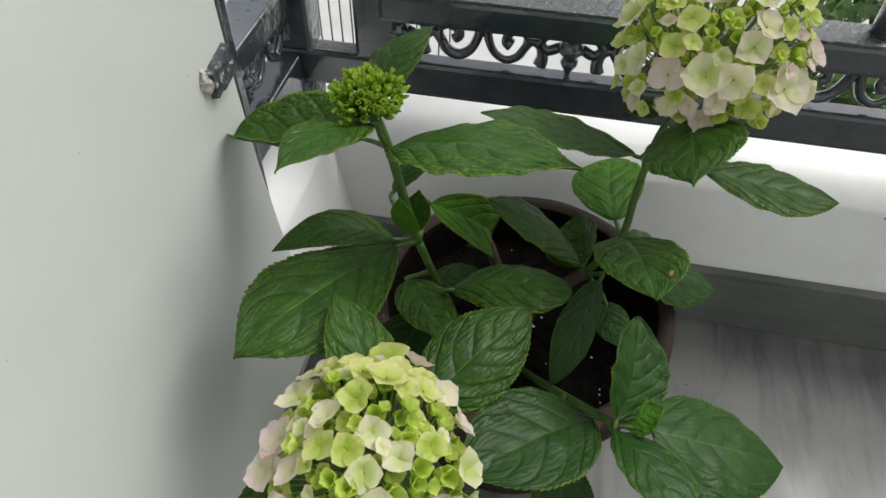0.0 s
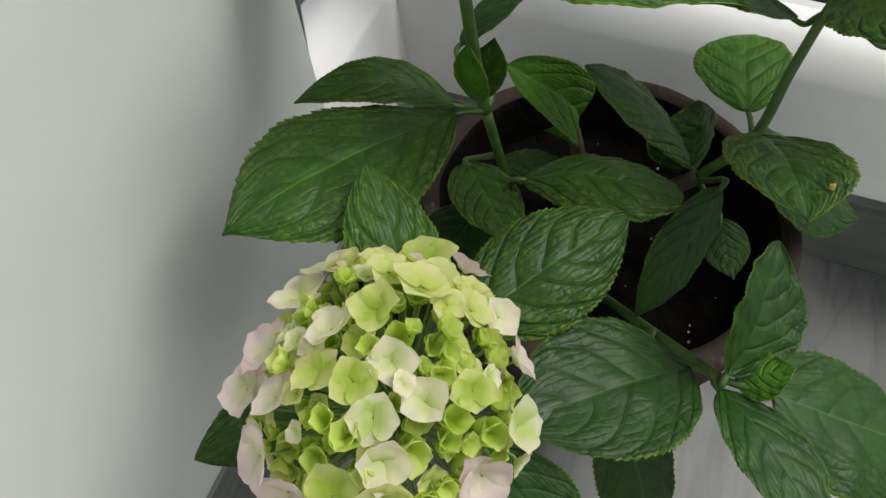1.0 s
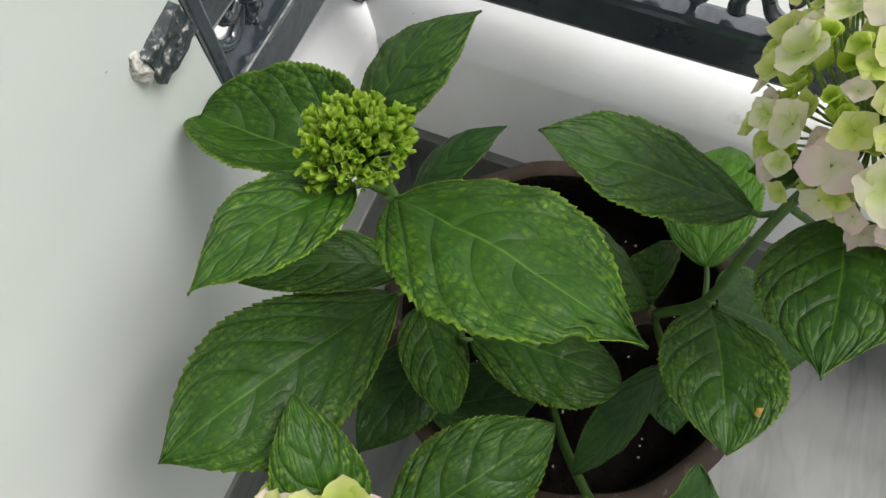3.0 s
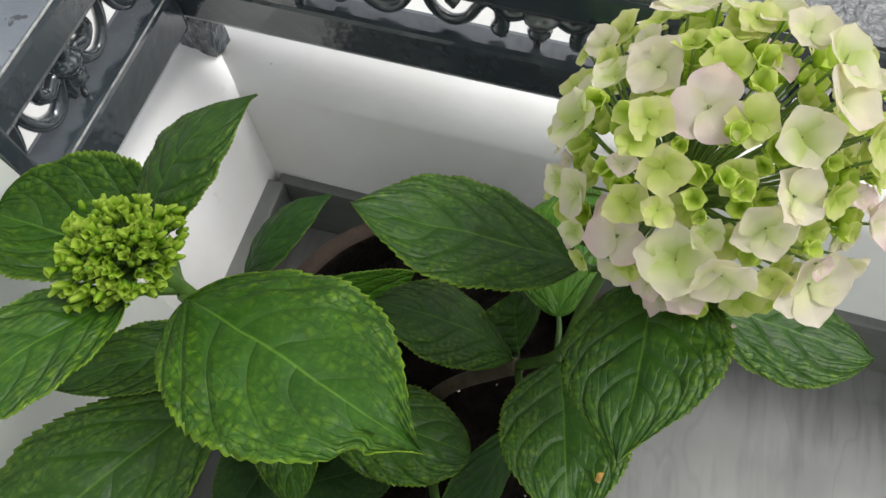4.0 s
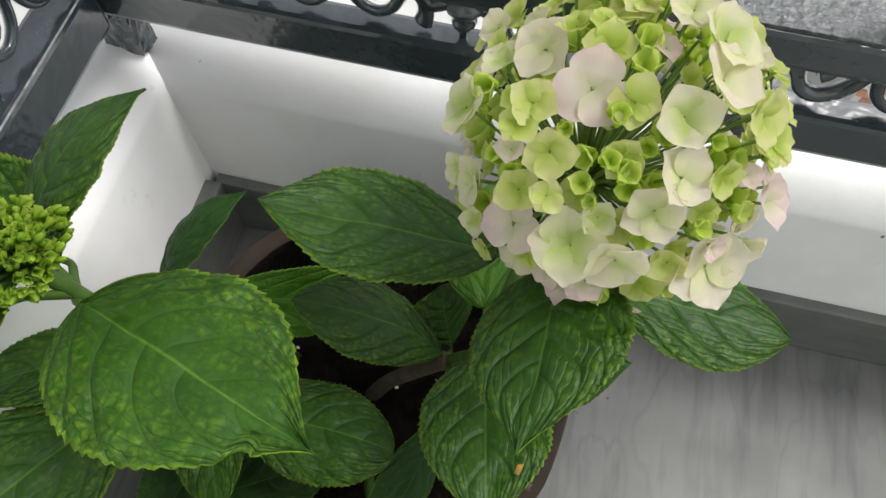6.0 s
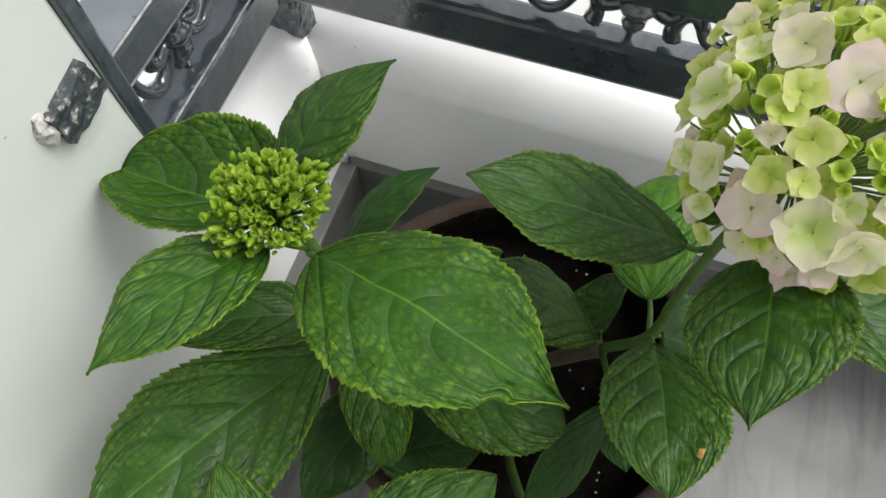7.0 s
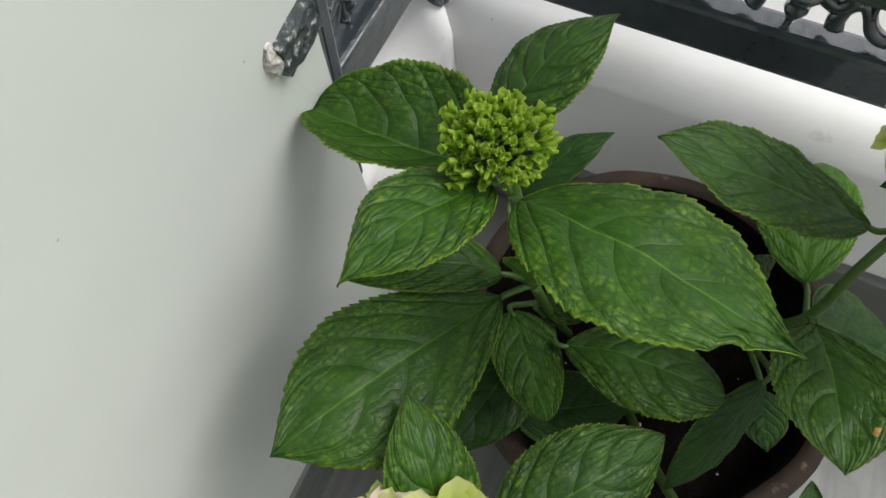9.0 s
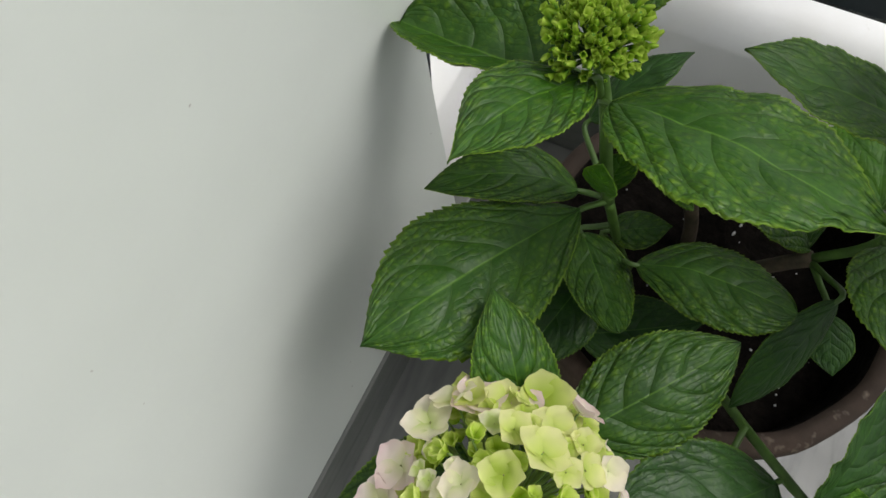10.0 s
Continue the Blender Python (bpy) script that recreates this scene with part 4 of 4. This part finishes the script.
floret(head_front, -112, 18, 30, pink)
floret(head_front, -90, 31, 27, green)
floret(head_front, -64, 34, 28, green)
floret(head_front, -57, 10, 30, cream)
floret(head_front, -76, 19, 22, green)
floret(head_front, 23, 22, 24, pink)
floret(head_front, -3, 20, 27, cream)
floret(head_front, -23, 12, 30, pink)
floret(head_front, 73, 29, 25, pink)
floret(head_front, 40, 35, 22, cream)
floret(head_front, 103, 35, 21, pink)
floret(head_front, 93, 33, 32, green)
floret(head_front, 137, 32, 23, green)
floret(head_front, 147, 59, 15, lime)
floret(head_front, 126, 42, 18, lime)
floret(head_front, 77, 68, 27, green)
floret(head_front, 112, 61, 19, green)
floret(head_front, 129, 80, 24, green)
floret(head_front, 36, 79, 11, lime)
floret(head_front, 26, 67, 17, lime)
floret(head_front, 44, 50, 21, green)
floret(head_front, -4, 63, 17, lime)
floret(head_front, -7, 50, 19, green)
floret(head_front, -24, 46, 18, lime)
floret(head_front, -33, 41, 16, lime)
floret(head_front, -10, 24, 19, lime)
floret(head_front, -53, 45, 22, lime)
floret(head_front, -90, 53, 20, lime)
floret(head_front, -108, 54, 16, lime)
floret(head_front, -122, 48, 15, lime)
floret(head_front, -108, 36, 18, lime)
floret(head_front, -159, 43, 17, lime)
floret(head_front, 173, 21, 18, lime)
floret(head_front, -132, 82, 15, lime)
floret(head_front, -75, 43, 14, lime)
floret(head_front, -47, 27, 17, lime)
floret(head_front, 80, 47, 24, green)
floret(head_front, 119, 35, 21, green)
floret(head_front, 105, 34, 21, green)
floret(head_front, -40, 23, 15, lime)
floret(head_front, -13, 72, 11, lime)
floret(head_front, 14, 64, 15, lime)
fill(head_back, 180, -18, (cream, green, lime, green, pink))
fill(head_front, 420, -12, (lime, green, lime, cream))
deep(head_back, 80, -22)
deep(head_front, 90, -5)
head_back.close()
head_front.close()


# ---- unopened head ----
def bud_mesh(seed, opened):
    rng = random.Random(seed)
    bm = bmesh.new()
    uv = bm.loops.layers.uv.new("bud")
    rings = []
    n, k = 7, 8
    for i in range(n + 1):
        u = i / n
        r = 0.31 * math.sin(math.pi * min(0.90, 0.14 + 0.78 * u ** 0.8)) ** 0.7
        if opened:
            r = 0.16 + 0.30 * u ** 1.5
        rings.append([bm.verts.new((r * (1 + 0.16 * math.cos(4 * a)) * math.cos(a), r * (1 + 0.16 * math.cos(4 * a)) * math.sin(a), u)) for a in (2 * math.pi * j / k for j in range(k))])
    for i, (a, b) in enumerate(zip(rings, rings[1:])):
        for j in range(k):
            f = bm.faces.new((a[j], a[(j + 1) % k], b[(j + 1) % k], b[j]))
            f.smooth = True
            for loop in f.loops:
                loop[uv].uv = ((i + (loop.vert in b)) / n, j / k)
    bm.faces.new(rings[-1] if not opened else rings[0][::-1])
    me = bpy.data.meshes.new("bud")
    bm.to_mesh(me)
    bm.free()
    me.materials.append(BUD)
    return me


buds = [bud_mesh(1, False), bud_mesh(2, False), bud_mesh(3, True), bud_mesh(4, True)]
stalks = bmesh.new()
bm = bmesh.new()
tube(bm, [(-0.126, -0.050, 0.456, 0.0030), (-0.127, -0.050, 0.463, 0.0046), (-0.128, -0.050, 0.470, 0.0020)], 3, 8)
bud_head = part("bud_head", bm, STALK, plant, smooth=True)
BUD_FOOT, BUD_MID = Vector((-0.126, -0.050, 0.462)), Vector((-0.128, -0.050, 0.472))
for k in range(80):
    # each little branch ends in a cluster of three to six buds
    z = 1 - 0.98 * (k + 0.5) / 80
    a = 2.39996 * k
    n = Vector((math.sqrt(1 - z * z) * math.cos(a), math.sqrt(1 - z * z) * math.sin(a), z))
    n = (n + 0.12 * Vector((RNG.gauss(0, 1), RNG.gauss(0, 1), RNG.gauss(0, 1)))).normalized()
    r = 0.0208 * (1 + 0.30 * noise.noise(n * 2.6)) * RNG.uniform(0.70, 1.0)
    tip = BUD_MID + Vector((n.x * r * 1.08, n.y * r * 1.08, n.z * r * 0.78))
    tube(stalks, [(*BUD_FOOT, 0.0011), (*BUD_FOOT.lerp(tip, 0.6), 0.0008), (*tip, 0.0006)], 2, 5)
    for _ in range(RNG.randint(4, 7)):
        p = tip + 0.0034 * Vector((RNG.gauss(0, 0.7), RNG.gauss(0, 0.7), RNG.gauss(0, 0.7)))
        kind = RNG.randrange(len(buds))
        ob = new("bud", buds[kind])
        ob.parent = bud_head
        s = RNG.uniform(0.0032, 0.0062)
        out = (n + Vector((0, 0, 0.3)) + 0.6 * Vector((RNG.gauss(0, 1), RNG.gauss(0, 1), RNG.gauss(0, 1))).normalized()).normalized()
        long = RNG.uniform(0.85, 1.35) if kind < 2 else RNG.uniform(0.8, 1.2)
        ob.matrix_basis = Matrix.Translation(p) @ out.to_track_quat("Z", "Y").to_matrix().to_4x4() @ Matrix.Rotation(RNG.uniform(0, 6.28), 4, "Z") @ Matrix.Diagonal((s * 0.88, s * 0.88, s * long * 1.1, 1))
tagged(part("stalk_tuft", stalks, STALK, bud_head), kind="stuff")
